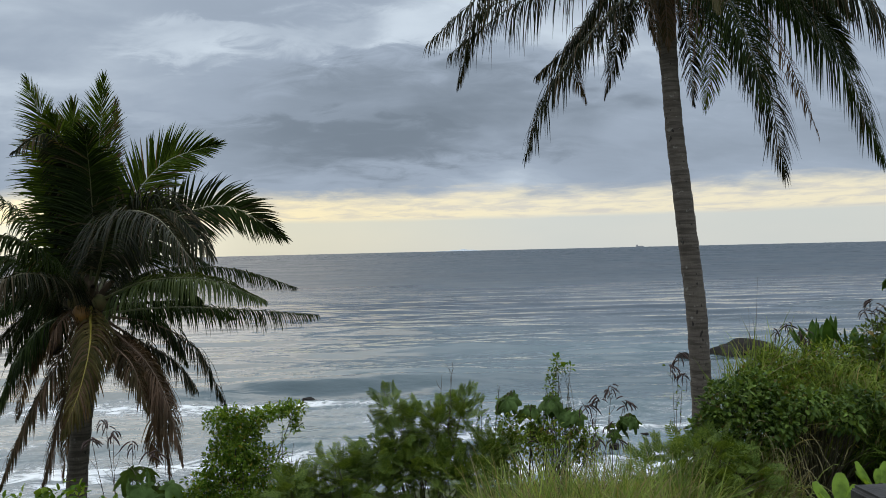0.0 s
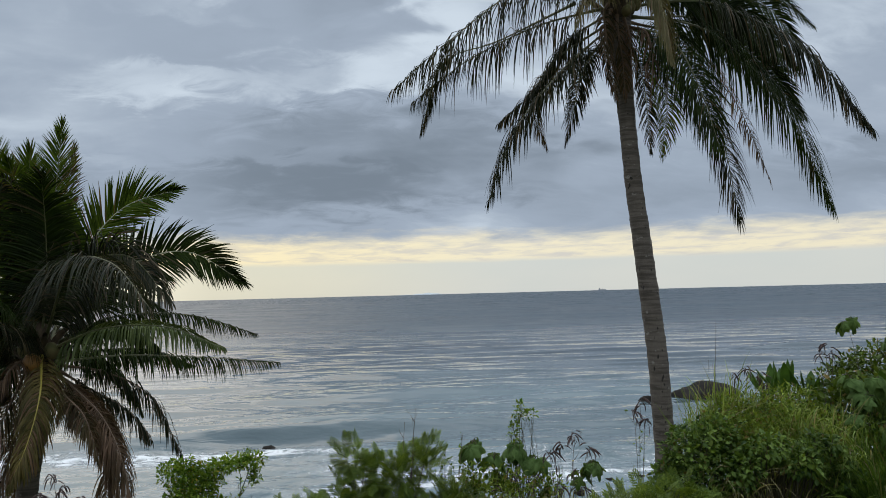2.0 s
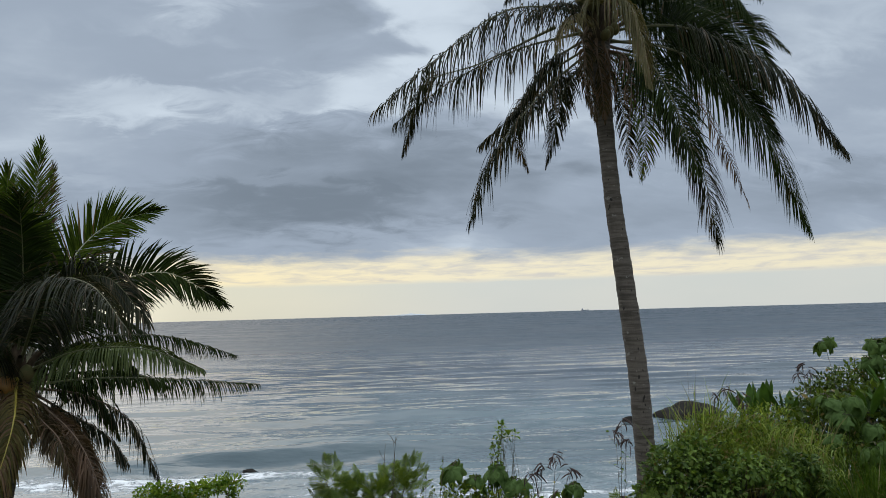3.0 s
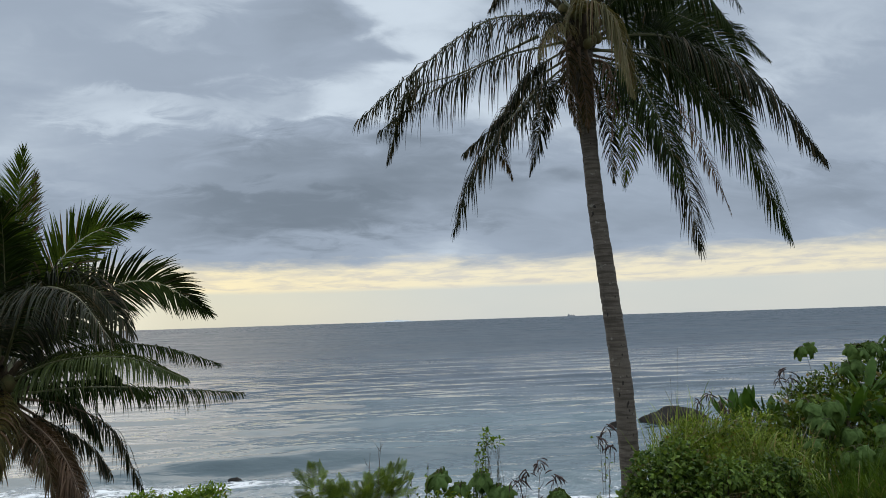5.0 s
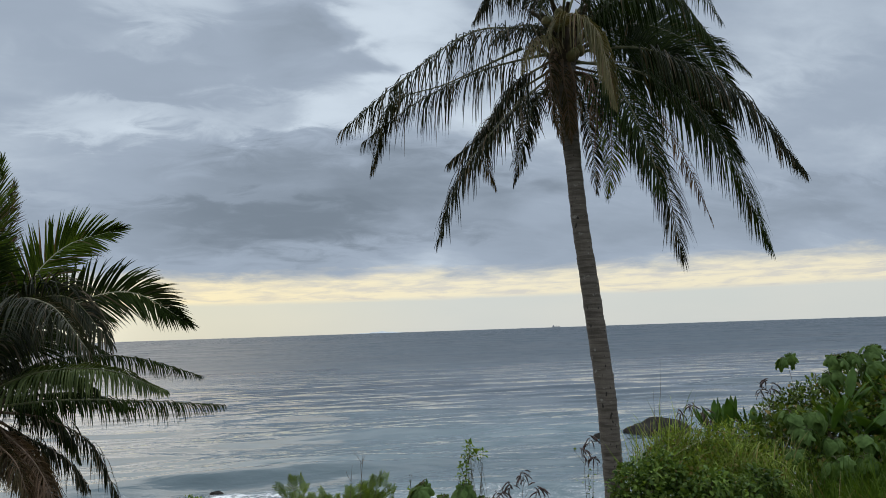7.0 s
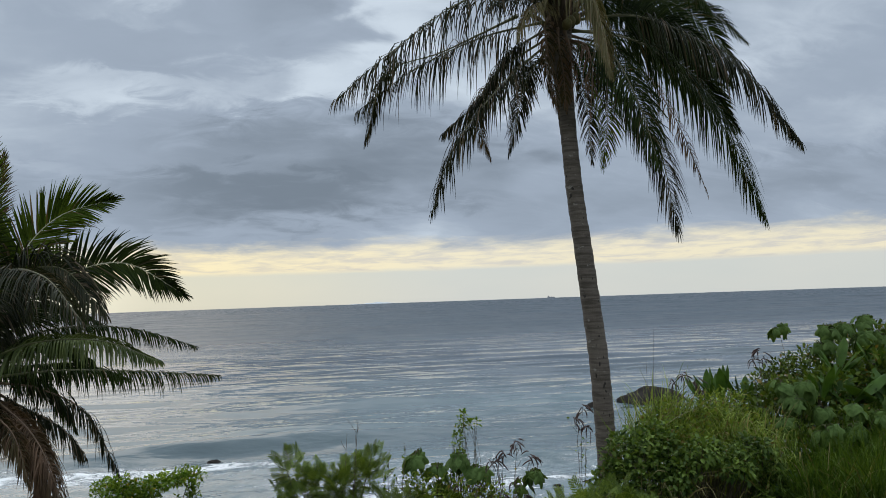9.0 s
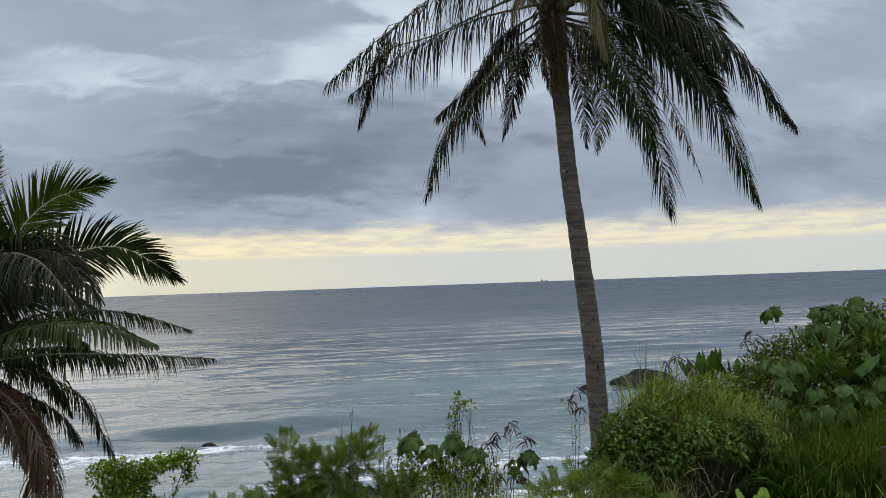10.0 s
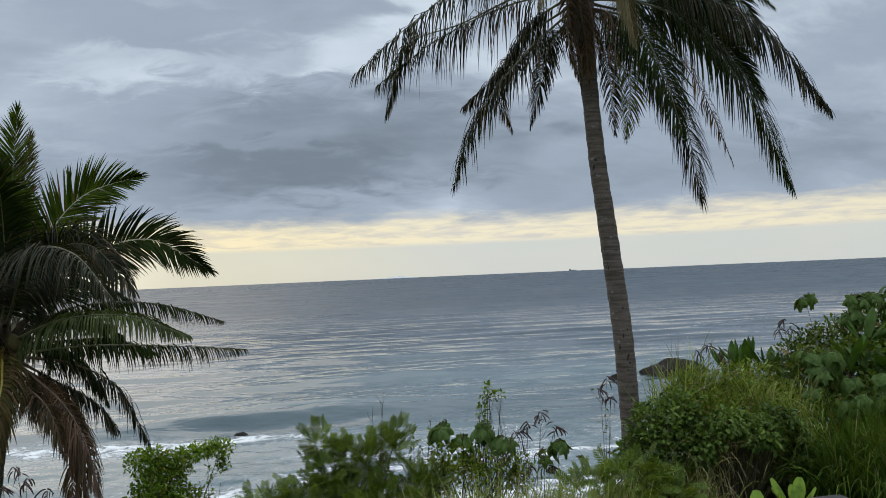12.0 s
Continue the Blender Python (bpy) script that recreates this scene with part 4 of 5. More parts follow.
def grass(name, box, blades, length, label, mat, seed, width=0.011, sag=1.0, straw=0.12, kind="", lean=(0, 0), up=0.0):
    """A stand of grass on the patch x0, x1, y0, y1 of the slope."""
    gen = np.random.default_rng(seed)
    x0, x1, y0, y1 = box
    cx, cy = (x0 + x1) / 2, (y0 + y1) / 2
    ob = thing(name, (cx, cy, on_land(cx, cy)), label, "grass", "tall grass", kind)
    at = np.array([cx, cy, on_land(cx, cy)])
    tufts = max(6, blades // 45)
    tx, ty = gen.uniform(x0, x1, tufts), gen.uniform(y0, y1, tufts)
    for nm, share, m in (("grass_growth", 1 - straw, mat), ("dry_growth", straw, M_STRAW)):
        n = int(blades * share)
        if n < 4:
            continue
        k = gen.choice(tufts, n)
        x, y = tx[k] + gen.normal(0, 0.09, n), ty[k] + gen.normal(0, 0.09, n)
        p = np.stack([x, y, land_height(x, y) - 0.02 + up * gen.uniform(0.6, 1.0, n)], 1) - at
        way = np.stack([gen.normal(lean[0], 0.22, n) + (x - tx[k]) * 1.8, gen.normal(lean[1], 0.22, n) + (y - ty[k]) * 1.8, np.ones(n)], 1)
        ln = length * gen.uniform(0.5, 1.15, n)
        side = np.cross(way, unit(gen.normal(size=(n, 3))))
        h = Heap()
        h.add(*strips(p, way, side, ln, width * gen.uniform(0.6, 1.3, n), sag * gen.uniform(0.2, 1.7, n), (0.7, 1.0, 0.9, 0.75, 0.5, 0.05), 0.3))
        part(nm, h.mesh(nm, m), ob, kind="stuff")
    return ob


def palm_leaf_mesh(name, mat, lobes=7, depth=0.3, droop=0.7, seed=0):
    """A round leaf with pointed lobes, creased along its ribs; the stalk meets it near the back, the tip lies along +x."""
    gen = np.random.default_rng(seed)
    rings, seg = 5, lobes * 6
    v, f = [], []
    for i in range(rings + 1):
        u = max(i / rings, 0.02)
        for j in range(seg):
            th = -math.pi + 2 * math.pi * j / seg
            ray = 0.5 + 0.5 * math.cos(th * lobes * 0.93)
            r = (0.52 + 0.26 * math.cos(th)) * (1 - depth + depth * ray) * (0.35 if abs(th) > 2.9 else 1.0)
            x, y = u * r * math.cos(th), u * r * math.sin(th)
            z = -droop * (u * r) ** 2 * 1.5 + 0.06 * u * (ray - 0.5) + gen.normal(0, 0.008)
            v.append((x + 0.1, y, z))
    f = [(i * seg + j, i * seg + (j + 1) % seg, (i + 1) * seg + (j + 1) % seg, (i + 1) * seg + j) for i in range(rings) for j in range(seg)]
    return quad_mesh(name, v, f, mat, True)


BIG = [palm_leaf_mesh("leaf", M_BIG, 5, 0.22, 0.35, 1), palm_leaf_mesh("leaf", M_BIG, 7, 0.34, 0.45, 2), palm_leaf_mesh("leaf", M_BIG, 7, 0.48, 0.5, 3)]


def big_leaf_plant(root, heads, label, seed, leaf=0.30, kinds=(0, 1), name="broadleaf_plant", stem=0.010):
    """Thin stems, each with a head of large hanging leaves, every leaf a piece of its own. heads: x, y, z, leaves."""
    gen = np.random.default_rng(seed)
    z = on_land(*root)
    at = np.array([root[0], root[1], z])
    ob = thing(name, at, label, "plant", "broad-leaved plants")
    wood = Heap()
    for hx, hy, hz, n in heads:
        top = np.array([hx, hy, hz]) - at
        stems(wood, (0, 0, -0.03), [top], stem, gen, 0.05)
        for k in range(n):
            a = 6.283 * k / n + gen.uniform(-0.4, 0.4)
            out = np.array([math.cos(a), math.sin(a), gen.uniform(-0.1, 0.5)]) * leaf * gen.uniform(0.25, 0.55)
            low = top - np.array([0, 0, gen.uniform(0, leaf * 0.5)])
            wood.add(*tube(bend(low, low + out * 0.5 + [0, 0, 0.03], low + out, 5), np.linspace(0.005, 0.003, 5), 5))
            lf = part("leaf", BIG[kinds[int(gen.integers(len(kinds)))]], ob)
            sz = leaf * gen.uniform(0.75, 1.25)
            lf.matrix_local = Matrix.LocRotScale(low + out, Euler((gen.uniform(-0.3, 0.3), gen.uniform(0.5, 1.4), a + gen.uniform(-0.3, 0.3))), (sz, sz, sz))
    part("stem", wood.mesh("stem", M_STEM, True), ob)
    return ob


def strap_mesh(name, length, width, sag, mat, profile=(0.22, 0.5, 0.85, 1.0, 0.98, 0.74, 0.1), lean=0.25):
    v, f = strips(np.zeros((1, 3)), np.array([[lean, 0, 1.0]]), np.array([[0, 1.0, 0]]), length, width, sag, profile, 0.45)
    return quad_mesh(name, v, f, mat, True)


STRAPS = [strap_mesh("leaf", 1.0, 0.24, 0.2, M_STRAP), strap_mesh("leaf", 1.0, 0.26, 0.5, M_STRAP), strap_mesh("leaf", 1.0, 0.30, 0.8, M_STRAP)]
LIMES = [strap_mesh("leaf", 1.0, 0.42, 0.35, M_LIME, (0.25, 0.5, 0.85, 1.0, 1.0, 0.85, 0.45), 0.4)]


def rosette(name, at, count, length, label, meshes, seed, tilt=(0.05, 0.6), category="plant"):
    gen = np.random.default_rng(seed)
    ob = thing(name, at, label, category, "strap-leaved plants")
    low = on_land(at[0], at[1]) - at[2] - 0.05
    v, q = tube(bend((0, 0, low), (0.02, 0.01, low * 0.5), (0, 0, 0.06), 6), np.linspace(0.03, 0.02, 6), 7)
    part("stem", quad_mesh("stem", v, q, M_STEM, True), ob)
    for k in range(count):
        lf = part("leaf", meshes[int(gen.integers(len(meshes)))], ob)
        a = k * 2.4 + gen.uniform(-0.3, 0.3)
        sz = length * gen.uniform(0.7, 1.1)
        q = Euler((0, 0, a)).to_matrix().to_4x4() @ Euler((0, gen.uniform(*tilt), 0)).to_matrix().to_4x4() @ Euler((0, 0, gen.uniform(-0.7, 0.7))).to_matrix().to_4x4()
        lf.matrix_local = Matrix.Translation((0.04 * math.cos(a), 0.04 * math.sin(a), 0)) @ q @ Matrix.Diagonal((sz, sz, sz, 1))
    return ob


def pod_mesh(seed):
    gen = np.random.default_rng(seed)
    line = bend((0, 0, 0), (0.05, 0.01, -0.025), (0.085 + gen.uniform(0, 0.03), 0, -0.085 - gen.uniform(0, 0.03)), 7)
    v, q = tube(line, np.array([0.002, 0.006, 0.0085, 0.0075, 0.0085, 0.006, 0.001]), 6)
    v[:, 1] *= 0.45
    return quad_mesh("pod", v, q, M_POD, True)


PODS = [pod_mesh(k) for k in range(4)]


def twigs(name, root, ends, label, seed, pods=0, fork=3, r=0.006, leaf=0, mat=None):
    """Bare forked stalks, some with bunches of hanging dark pods."""
    gen = np.random.default_rng(seed)
    z = on_land(*root)
    at = np.array([root[0], root[1], z])
    ob = thing(name, at, label, "plant", "dry stalks")
    wood, green = Heap(), Heap()
    for e in ends:
        e = np.array(e) - at
        mid = e * 0.55 + gen.normal(0, 0.04, 3)
        wood.add(*tube(bend((0, 0, -0.05), mid, e, 10), np.linspace(r, r * 0.35, 10), 5))
        for k in range(fork):
            u = gen.uniform(0.6, 0.93)
            b = bend((0, 0, -0.05), mid, e, 10)[int(u * 9)]
            o = b + np.array([gen.uniform(-0.16, 0.16), gen.uniform(-0.1, 0.1), gen.uniform(0.08, 0.24)])
            wood.add(*tube(bend(b, (b + o) / 2 + gen.normal(0, 0.012, 3), o, 5), np.linspace(r * 0.5, r * 0.25, 5), 4))
            if leaf:
                q = bend(b, (b + o) / 2, o, leaf)
                leafy(green, q, unit(gen.normal(size=(leaf, 3))), gen, 0.05, 0.5, 0.6)
        if pods:
            for _ in range(pods):
                bean = part("pod", PODS[int(gen.integers(4))], ob)
                turn = Euler((gen.uniform(-0.3, 0.3), gen.uniform(-0.5, 0.6), gen.uniform(0, 6.28)))
                sz = gen.uniform(0.8, 1.25)
                bean.matrix_local = Matrix.LocRotScale(e + gen.normal(0, 0.03, 3) - [0, 0, 0.02], turn, (sz, sz, sz))
    part("stalk", wood.mesh("stalk", M_TWIG, True), ob)
    if green.n:
        part("foliage", green.mesh("foliage", mat or M_BROAD), ob, kind="stuff")
    return ob


# low growth that covers the slope
def undergrowth():
    gen = np.random.default_rng(21)
    for nm, n, size, ratio, m, lift in (("leaves", 20000, 0.09, 0.45, M_CREEPER, 0.6), ("blades", 15000, 0.34, 0.032, M_GRASS, 1.6)):
        x, y = gen.uniform(-8.5, 15, n), gen.uniform(4.6, 17, n)
        clump = np.sin(x * 1.9 + 1) * np.sin(y * 1.6) + gen.normal(0, 0.5, n)
        keep = clump > (-0.5 if nm == "leaves" else -0.1)
        keep &= ~((x > 4.0) & (x < 5.7) & (y > 6.4) & (y < 7.9))     # bare shaded hollow under the creepers
        x, y = x[keep], y[keep]
        p = np.stack([x, y, land_height(x, y) + gen.uniform(0, 0.16, len(x)) * (nm == "leaves")], 1)
        h = Heap()
        leafy(h, p, unit(gen.normal(size=(len(x), 3))), gen, size, ratio, 0.6, OVAL if nm == "leaves" else BLADE, lift)
        tagged(new("undergrowth_" + nm, h.mesh(nm, m)), "low green growth covering the slope", "undergrowth", kind="stuff")


undergrowth()


def terrace_grass():
    gen = np.random.default_rng(22)
    n = 14000
    x, y = gen.uniform(-8, 9, n), gen.uniform(-7, 4.7, n)
    h = Heap()
    leafy(h, np.stack([x, y, land_height(x, y) - 0.01], 1), unit(gen.normal(size=(n, 3))), gen, 0.09, 0.07, 0.8, BLADE, 1.3)
    tagged(new("lawn", h.mesh("lawn", M_BANK)), "short grass on the level ground above the slope", "grass", kind="stuff")


terrace_grass()

# in front of the short palm and along the edge
shrub("leafy_shrub", (-1.65, 9.1), [(-1.85, 9.1, 6.02, 0.26, 0.26, 0.16), (-1.55, 9.1, 5.95, 0.24, 0.24, 0.17), (-1.30, 9.0, 6.10, 0.26, 0.2, 0.09), (-1.06, 9.0, 6.14, 0.20, 0.16, 0.10), (-1.0, 9.0, 5.96, 0.07, 0.08, 0.13), (-1.72, 9.0, 5.78, 0.30, 0.26, 0.2), (-1.85, 9.0, 5.55, 0.28, 0.26, 0.22), (-1.5, 9.0, 5.5, 0.32, 0.3, 0.26), (-2.05, 8.9, 5.3, 0.24, 0.25, 0.2), (-1.65, 8.9, 5.1, 0.5, 0.4, 0.28), (-1.15, 8.9, 5.1, 0.34, 0.3, 0.22), (-2.3, 8.9, 5.05, 0.3, 0.3, 0.2)], 17000,
      "bright green leafy shrub on the slope edge", M_BROAD, 0.046, 0.5, seed=31, skin=0.35, sag=0.7)
shrub("feathery_shrub", (-0.6, 8.1), [(-0.75, 8.1, 5.3, 0.42, 0.35, 0.26), (-0.2, 8.0, 5.35, 0.4, 0.35, 0.3), (-1.15, 8.0, 5.05, 0.4, 0.35, 0.28), (-0.42, 8.1, 5.62, 0.26, 0.26, 0.16), (-0.95, 8.1, 5.5, 0.25, 0.3, 0.13), (-0.1, 8.2, 5.75, 0.2, 0.2, 0.14)], 620,
      "low feathery green shrub", M_FEATHER, 0.155, feathery=True, seed=32, skin=0.35)
shrub("feathery_shrub", (0.5, 8.6), [(0.10, 8.6, 6.18, 0.15, 0.2, 0.20), (0.25, 8.6, 5.92, 0.30, 0.28, 0.2), (0.62, 8.6, 5.98, 0.30, 0.3, 0.26), (0.98, 8.7, 6.02, 0.24, 0.25, 0.24), (0.45, 8.4, 5.5, 0.62, 0.4, 0.3), (0.95, 8.3, 5.4, 0.5, 0.4, 0.32), (0.0, 8.4, 5.55, 0.4, 0.3, 0.26), (1.25, 8.5, 5.6, 0.3, 0.3, 0.28)], 1000,
      "tall feathery green shrub with thin dark stems", M_FEATHER, 0.15, feathery=True, seed=33, skin=0.3, lift=0.5)
twigs("bare_twig", (0.7, 8.6), [(0.86, 8.5, 6.72), (0.74, 8.6, 6.55), (0.02, 8.5, 6.5)], "bare forked twigs standing over the shrubs", 34, 0, 4)
twigs("bare_twig", (1.3, 8.8), [(1.25, 8.8, 6.3), (1.45, 8.8, 6.35), (1.15, 8.8, 6.1)], "thin stalks with sparse small leaves", 35, 0, 5, leaf=4)
big_leaf_plant((1.8, 9.0), [(1.60, 9.0, 6.22, 7), (1.85, 8.9, 6.05, 5), (2.12, 9.0, 6.15, 8), (2.34, 8.9, 6.02, 5), (1.9, 9.0, 5.85, 4)], "broad-leaved plant with large drooping green leaves", 36, 0.22)
shrub("leafy_shrub", (1.95, 8.8), [(1.6, 8.8, 5.75, 0.25, 0.25, 0.25), (2.0, 8.8, 5.65, 0.35, 0.25, 0.3), (2.45, 8.8, 5.6, 0.25, 0.25, 0.25), (1.4, 8.7, 5.5, 0.25, 0.25, 0.25)], 2400, "tangled light green leaves among dry stalks", M_FINE, 0.06, 0.45, seed=69, skin=0.3)
big_leaf_plant((2.8, 8.6), [(2.92, 8.5, 5.99, 7), (2.8, 8.6, 5.87, 3)], "broad-leaved plant with large rounded leaves", 37, 0.19)
shrub("climbing_vine", (2.2, 9.05), [(2.2, 9.0, 6.55, 0.07, 0.08, 0.14), (2.13, 9.0, 6.3, 0.07, 0.08, 0.2), (2.32, 9.0, 6.5, 0.10, 0.08, 0.05), (2.15, 9.0, 6.0, 0.12, 0.1, 0.2)], 330,
      "slender vine climbing a thin stalk", M_BROAD, 0.05, 0.55, seed=38, stem_r=0.006)
twigs("pod_stalk", (2.6, 8.7), [(2.74, 8.5, 6.33), (2.6, 8.6, 6.2), (2.92, 8.5, 6.17), (2.45, 8.6, 6.12), (2.85, 8.6, 5.7), (2.55, 8.5, 5.75)], "dry stalks with dark hanging seed pods", 39, 11, 3)
twigs("bare_twig", (2.3, 8.5), [(2.0, 8.4, 5.95), (2.2, 8.4, 5.9), (2.5, 8.4, 6.0), (2.7, 8.4, 5.9), (1.8, 8.4, 5.8)], "tangle of thin dry stalks with few leaves", 40, 2, 6, leaf=3)
grass("tall_grass", (1.05, 2.8, 6.1, 7.4), 4600, 1.08, "tall green grass with some dry blades", M_GRASS, 41, 0.013, 1.5, 0.2)
grass("tall_grass", (1.3, 3.0, 7.4, 8.3), 1700, 0.8, "pale half-dry grass between the stalks", M_GRASS, 148, 0.011, 1.3, 0.4)
shrub("feathery_shrub", (3.0, 7.2), [(2.8, 7.1, 5.75, 0.32, 0.3, 0.22), (3.2, 7.2, 5.85, 0.35, 0.3, 0.25), (3.05, 6.9, 5.45, 0.5, 0.35, 0.25), (3.6, 7.1, 5.6, 0.4, 0.3, 0.25)], 240,
      "low feathery green shrub", M_FEATHER, 0.17, feathery=True, seed=42)

# mound of creepers beside the tall palm
shrub("creeper_mound", (4.2, 8.2), [(3.95, 8.0, 6.2, 0.34, 0.35, 0.28), (3.75, 8.0, 5.85, 0.3, 0.3, 0.3), (4.3, 8.1, 6.3, 0.3, 0.3, 0.25), (4.25, 7.85, 5.9, 0.3, 0.3, 0.28)], 4200,
      "dark green creeper with lobed leaves over a bush", M_CREEPER_DARK, 0.062, 0.6, seed=43, group="creepers", sag=0.9)
shrub("creeper_mound", (5.0, 8.2), [(4.75, 8.1, 6.2, 0.42, 0.4, 0.34), (5.2, 8.3, 6.25, 0.5, 0.4, 0.34), (5.65, 8.3, 6.15, 0.4, 0.4, 0.38), (4.95, 8.5, 6.45, 0.55, 0.3, 0.32), (4.6, 8.45, 6.5, 0.25, 0.25, 0.25), (5.5, 8.6, 6.5, 0.4, 0.3, 0.3)], 11000,
      "soft yellow-green mound of fine leaves and grass", M_FINE, 0.062, 0.3, seed=143, group="creepers", skin=0.4)
shrub("creeper_mound", (4.95, 8.0), [(4.35, 7.6, 6.02, 0.2, 0.2, 0.22), (4.62, 7.6, 6.25, 0.26, 0.22, 0.15), (4.95, 7.5, 6.12, 0.26, 0.2, 0.2), (5.25, 7.6, 6.26, 0.26, 0.22, 0.13), (5.5, 7.6, 5.95, 0.22, 0.22, 0.25)], 2300,
      "dark creeper leaves hanging over a shaded hollow", M_CREEPER_DARK, 0.07, 0.55, seed=144, group="creepers", sag=1.1, lift=-0.1)
shrub("feathery_shrub", (3.5, 7.5), [(3.35, 7.4, 5.75, 0.35, 0.3, 0.2), (3.75, 7.4, 5.65, 0.3, 0.25, 0.18)], 150,
      "low feathery green shrub", M_FEATHER, 0.15, feathery=True, seed=145)
grass("tall_grass", (3.5, 4.3, 7.3, 7.7), 900, 0.75, "drooping half-dry grass under the creepers", M_GRASS, 146, 0.011, 2.0, 0.4, up=0.25)
grass("tall_grass", (5.3, 5.7, 7.6, 7.9), 220, 0.45, "spray of yellow-green grass leaning out of the mound", M_GRASS, 147, 0.012, 1.7, 0.08, lean=(-0.5, -0.2), up=1.0)
grass("tall_grass", (4.25, 4.75, 8.3, 8.7), 300, 0.7, "upright grass growing out of the creepers", M_GRASS, 44, 0.012, 0.6, 0.1, up=1.75)
grass("tall_grass", (4.6, 5.9, 8.6, 9.2), 900, 1.35, "green grass above the creepers", M_GRASS, 45, 0.012, 0.9, 0.06)
grass("hanging_straw", (4.0, 4.5, 7.5, 7.8), 60, 0.8, "dry bleached grass hanging over the creepers", M_STRAW, 46, 0.010, 2.8, 0.9, lean=(0, -0.6), up=0.95)
for x0, x1, y0, y1, up, n, sd in ((3.7, 4.4, 7.8, 8.2, 0.9, 300, 90), (4.6, 5.4, 8.0, 8.5, 1.3, 620, 91), (5.3, 6.0, 8.1, 8.5, 1.1, 280, 92), (3.4, 3.9, 7.4, 7.9, 0.35, 350, 94)):
    grass("tall_grass", (x0, x1, y0, y1), n, 0.5, "grass growing through the creepers", M_GRASS, sd, 0.011, 1.6, 0.08, up=up)
grass("tall_grass", (2.7, 3.6, 6.6, 7.3), 900, 0.7, "green grass between feathery shrubs", M_GRASS, 95, 0.012, 1.2, 0.15)
twigs("grass_stalk", (4.5, 8.5), [(4.52, 8.4, 7.6), (4.40, 8.4, 7.25), (4.45, 8.4, 7.1)], "thin upright seeding grass stalks", 47, 0, 1, 0.004)
twigs("pod_stalk", (3.9, 9.4), [(3.95, 9.4, 6.55), (3.85, 9.4, 6.4), (4.0, 9.4, 6.3)], "dry stalks with dark hanging seed pods", 48, 9, 3, leaf=3)
twigs("pod_stalk", (5.3, 9.1), [(5.28, 9.1, 6.95), (5.45, 9.1, 6.85), (5.15, 9.1, 6.85), (5.5, 9.0, 6.75)], "dry stalks with dark hanging seed pods", 49, 9, 3)
twigs("pod_stalk", (6.7, 9.4), [(6.63, 9.4, 7.2), (6.75, 9.4, 7.1), (6.55, 9.4, 7.05)], "dry stalks with dark hanging seed pods", 50, 8, 3)
for x, y, n, ln, sd in ((5.95, 9.7, 7, 0.44, 51), (6.2, 9.75, 6, 0.58, 52), (6.5, 9.6, 7, 0.44, 53)):
    rosette("strap_leaf_plant", (x, y, 6.44), n, ln, "upright plant with broad strap-shaped green leaves", STRAPS[:2], sd, (-0.2, 0.45))
shrub("leafy_shrub", (6.3, 9.6), [(5.9, 9.6, 6.2, 0.4, 0.35, 0.25), (6.5, 9.7, 6.35, 0.5, 0.35, 0.3), (7.0, 9.6, 6.55, 0.45, 0.35, 0.4)], 1500, "green leafy shrub among strap-leaved plants", M_CREEPER, 0.075, 0.5, seed=54)

# high bank
big_leaf_plant((6.85, 9.1), [(6.76, 9.1, 7.53, 5)], "single thin stem with a head of drooping leaves", 55, 0.19, (1, 2), stem=0.008)
big_leaf_plant((7.9, 9.4), [(7.72, 9.3, 7.50, 9), (8.0, 9.3, 7.52, 9), (8.35, 9.3, 7.60, 9), (8.2, 9.2, 7.35, 9), (7.6, 9.3, 7.25, 8), (8.6, 9.3, 7.4, 9)], "tall plant with large lobed drooping leaves", 56, 0.22, (1, 2), stem=0.016)
big_leaf_plant((6.35, 8.4), [(6.25, 8.4, 6.88, 8), (6.5, 8.3, 6.85, 8), (6.3, 8.2, 6.65, 8), (6.6, 8.1, 6.55, 8), (6.1, 8.2, 6.45, 7), (6.35, 8.3, 6.75, 7)], "soft plant with large drooping leaves", 57, 0.2, (0, 1), stem=0.014)
big_leaf_plant((6.4, 7.6), [(6.3, 7.7, 6.4, 7), (6.7, 7.7, 6.4, 7), (7.1, 7.8, 6.5, 7), (7.6, 8.0, 6.6, 7), (6.9, 7.9, 6.6, 7)], "soft plant with large drooping leaves", 58, 0.2, (0, 1), stem=0.014)
for x, y, z, n, ln, sd in ((6.95, 8.6, 6.55, 6, 0.55, 59), (7.3, 8.5, 6.5, 7, 0.6, 60), (7.75, 8.4, 6.45, 7, 0.62, 61), (8.2, 8.4, 6.5, 7, 0.66, 62), (8.7, 8.6, 6.6, 7, 0.7, 63), (7.5, 8.9, 6.85, 6, 0.5, 97), (8.1, 8.9, 6.9, 6, 0.5, 98)):
    rosette("strap_leaf_plant", (x, y, z), n, ln, "clump of tall broad pointed green leaves", STRAPS[1:], sd, (0.0, 0.7))
shrub("leafy_shrub", (7.6, 9.4), [(7.1, 9.4, 6.75, 0.4, 0.35, 0.33), (7.6, 9.5, 6.85, 0.5, 0.35, 0.35), (8.3, 9.6, 6.95, 0.6, 0.4, 0.4), (9.2, 9.8, 7.0, 0.8, 0.5, 0.5)], 4200, "dense green shrub on the high bank", M_CREEPER, 0.075, 0.5, seed=64)
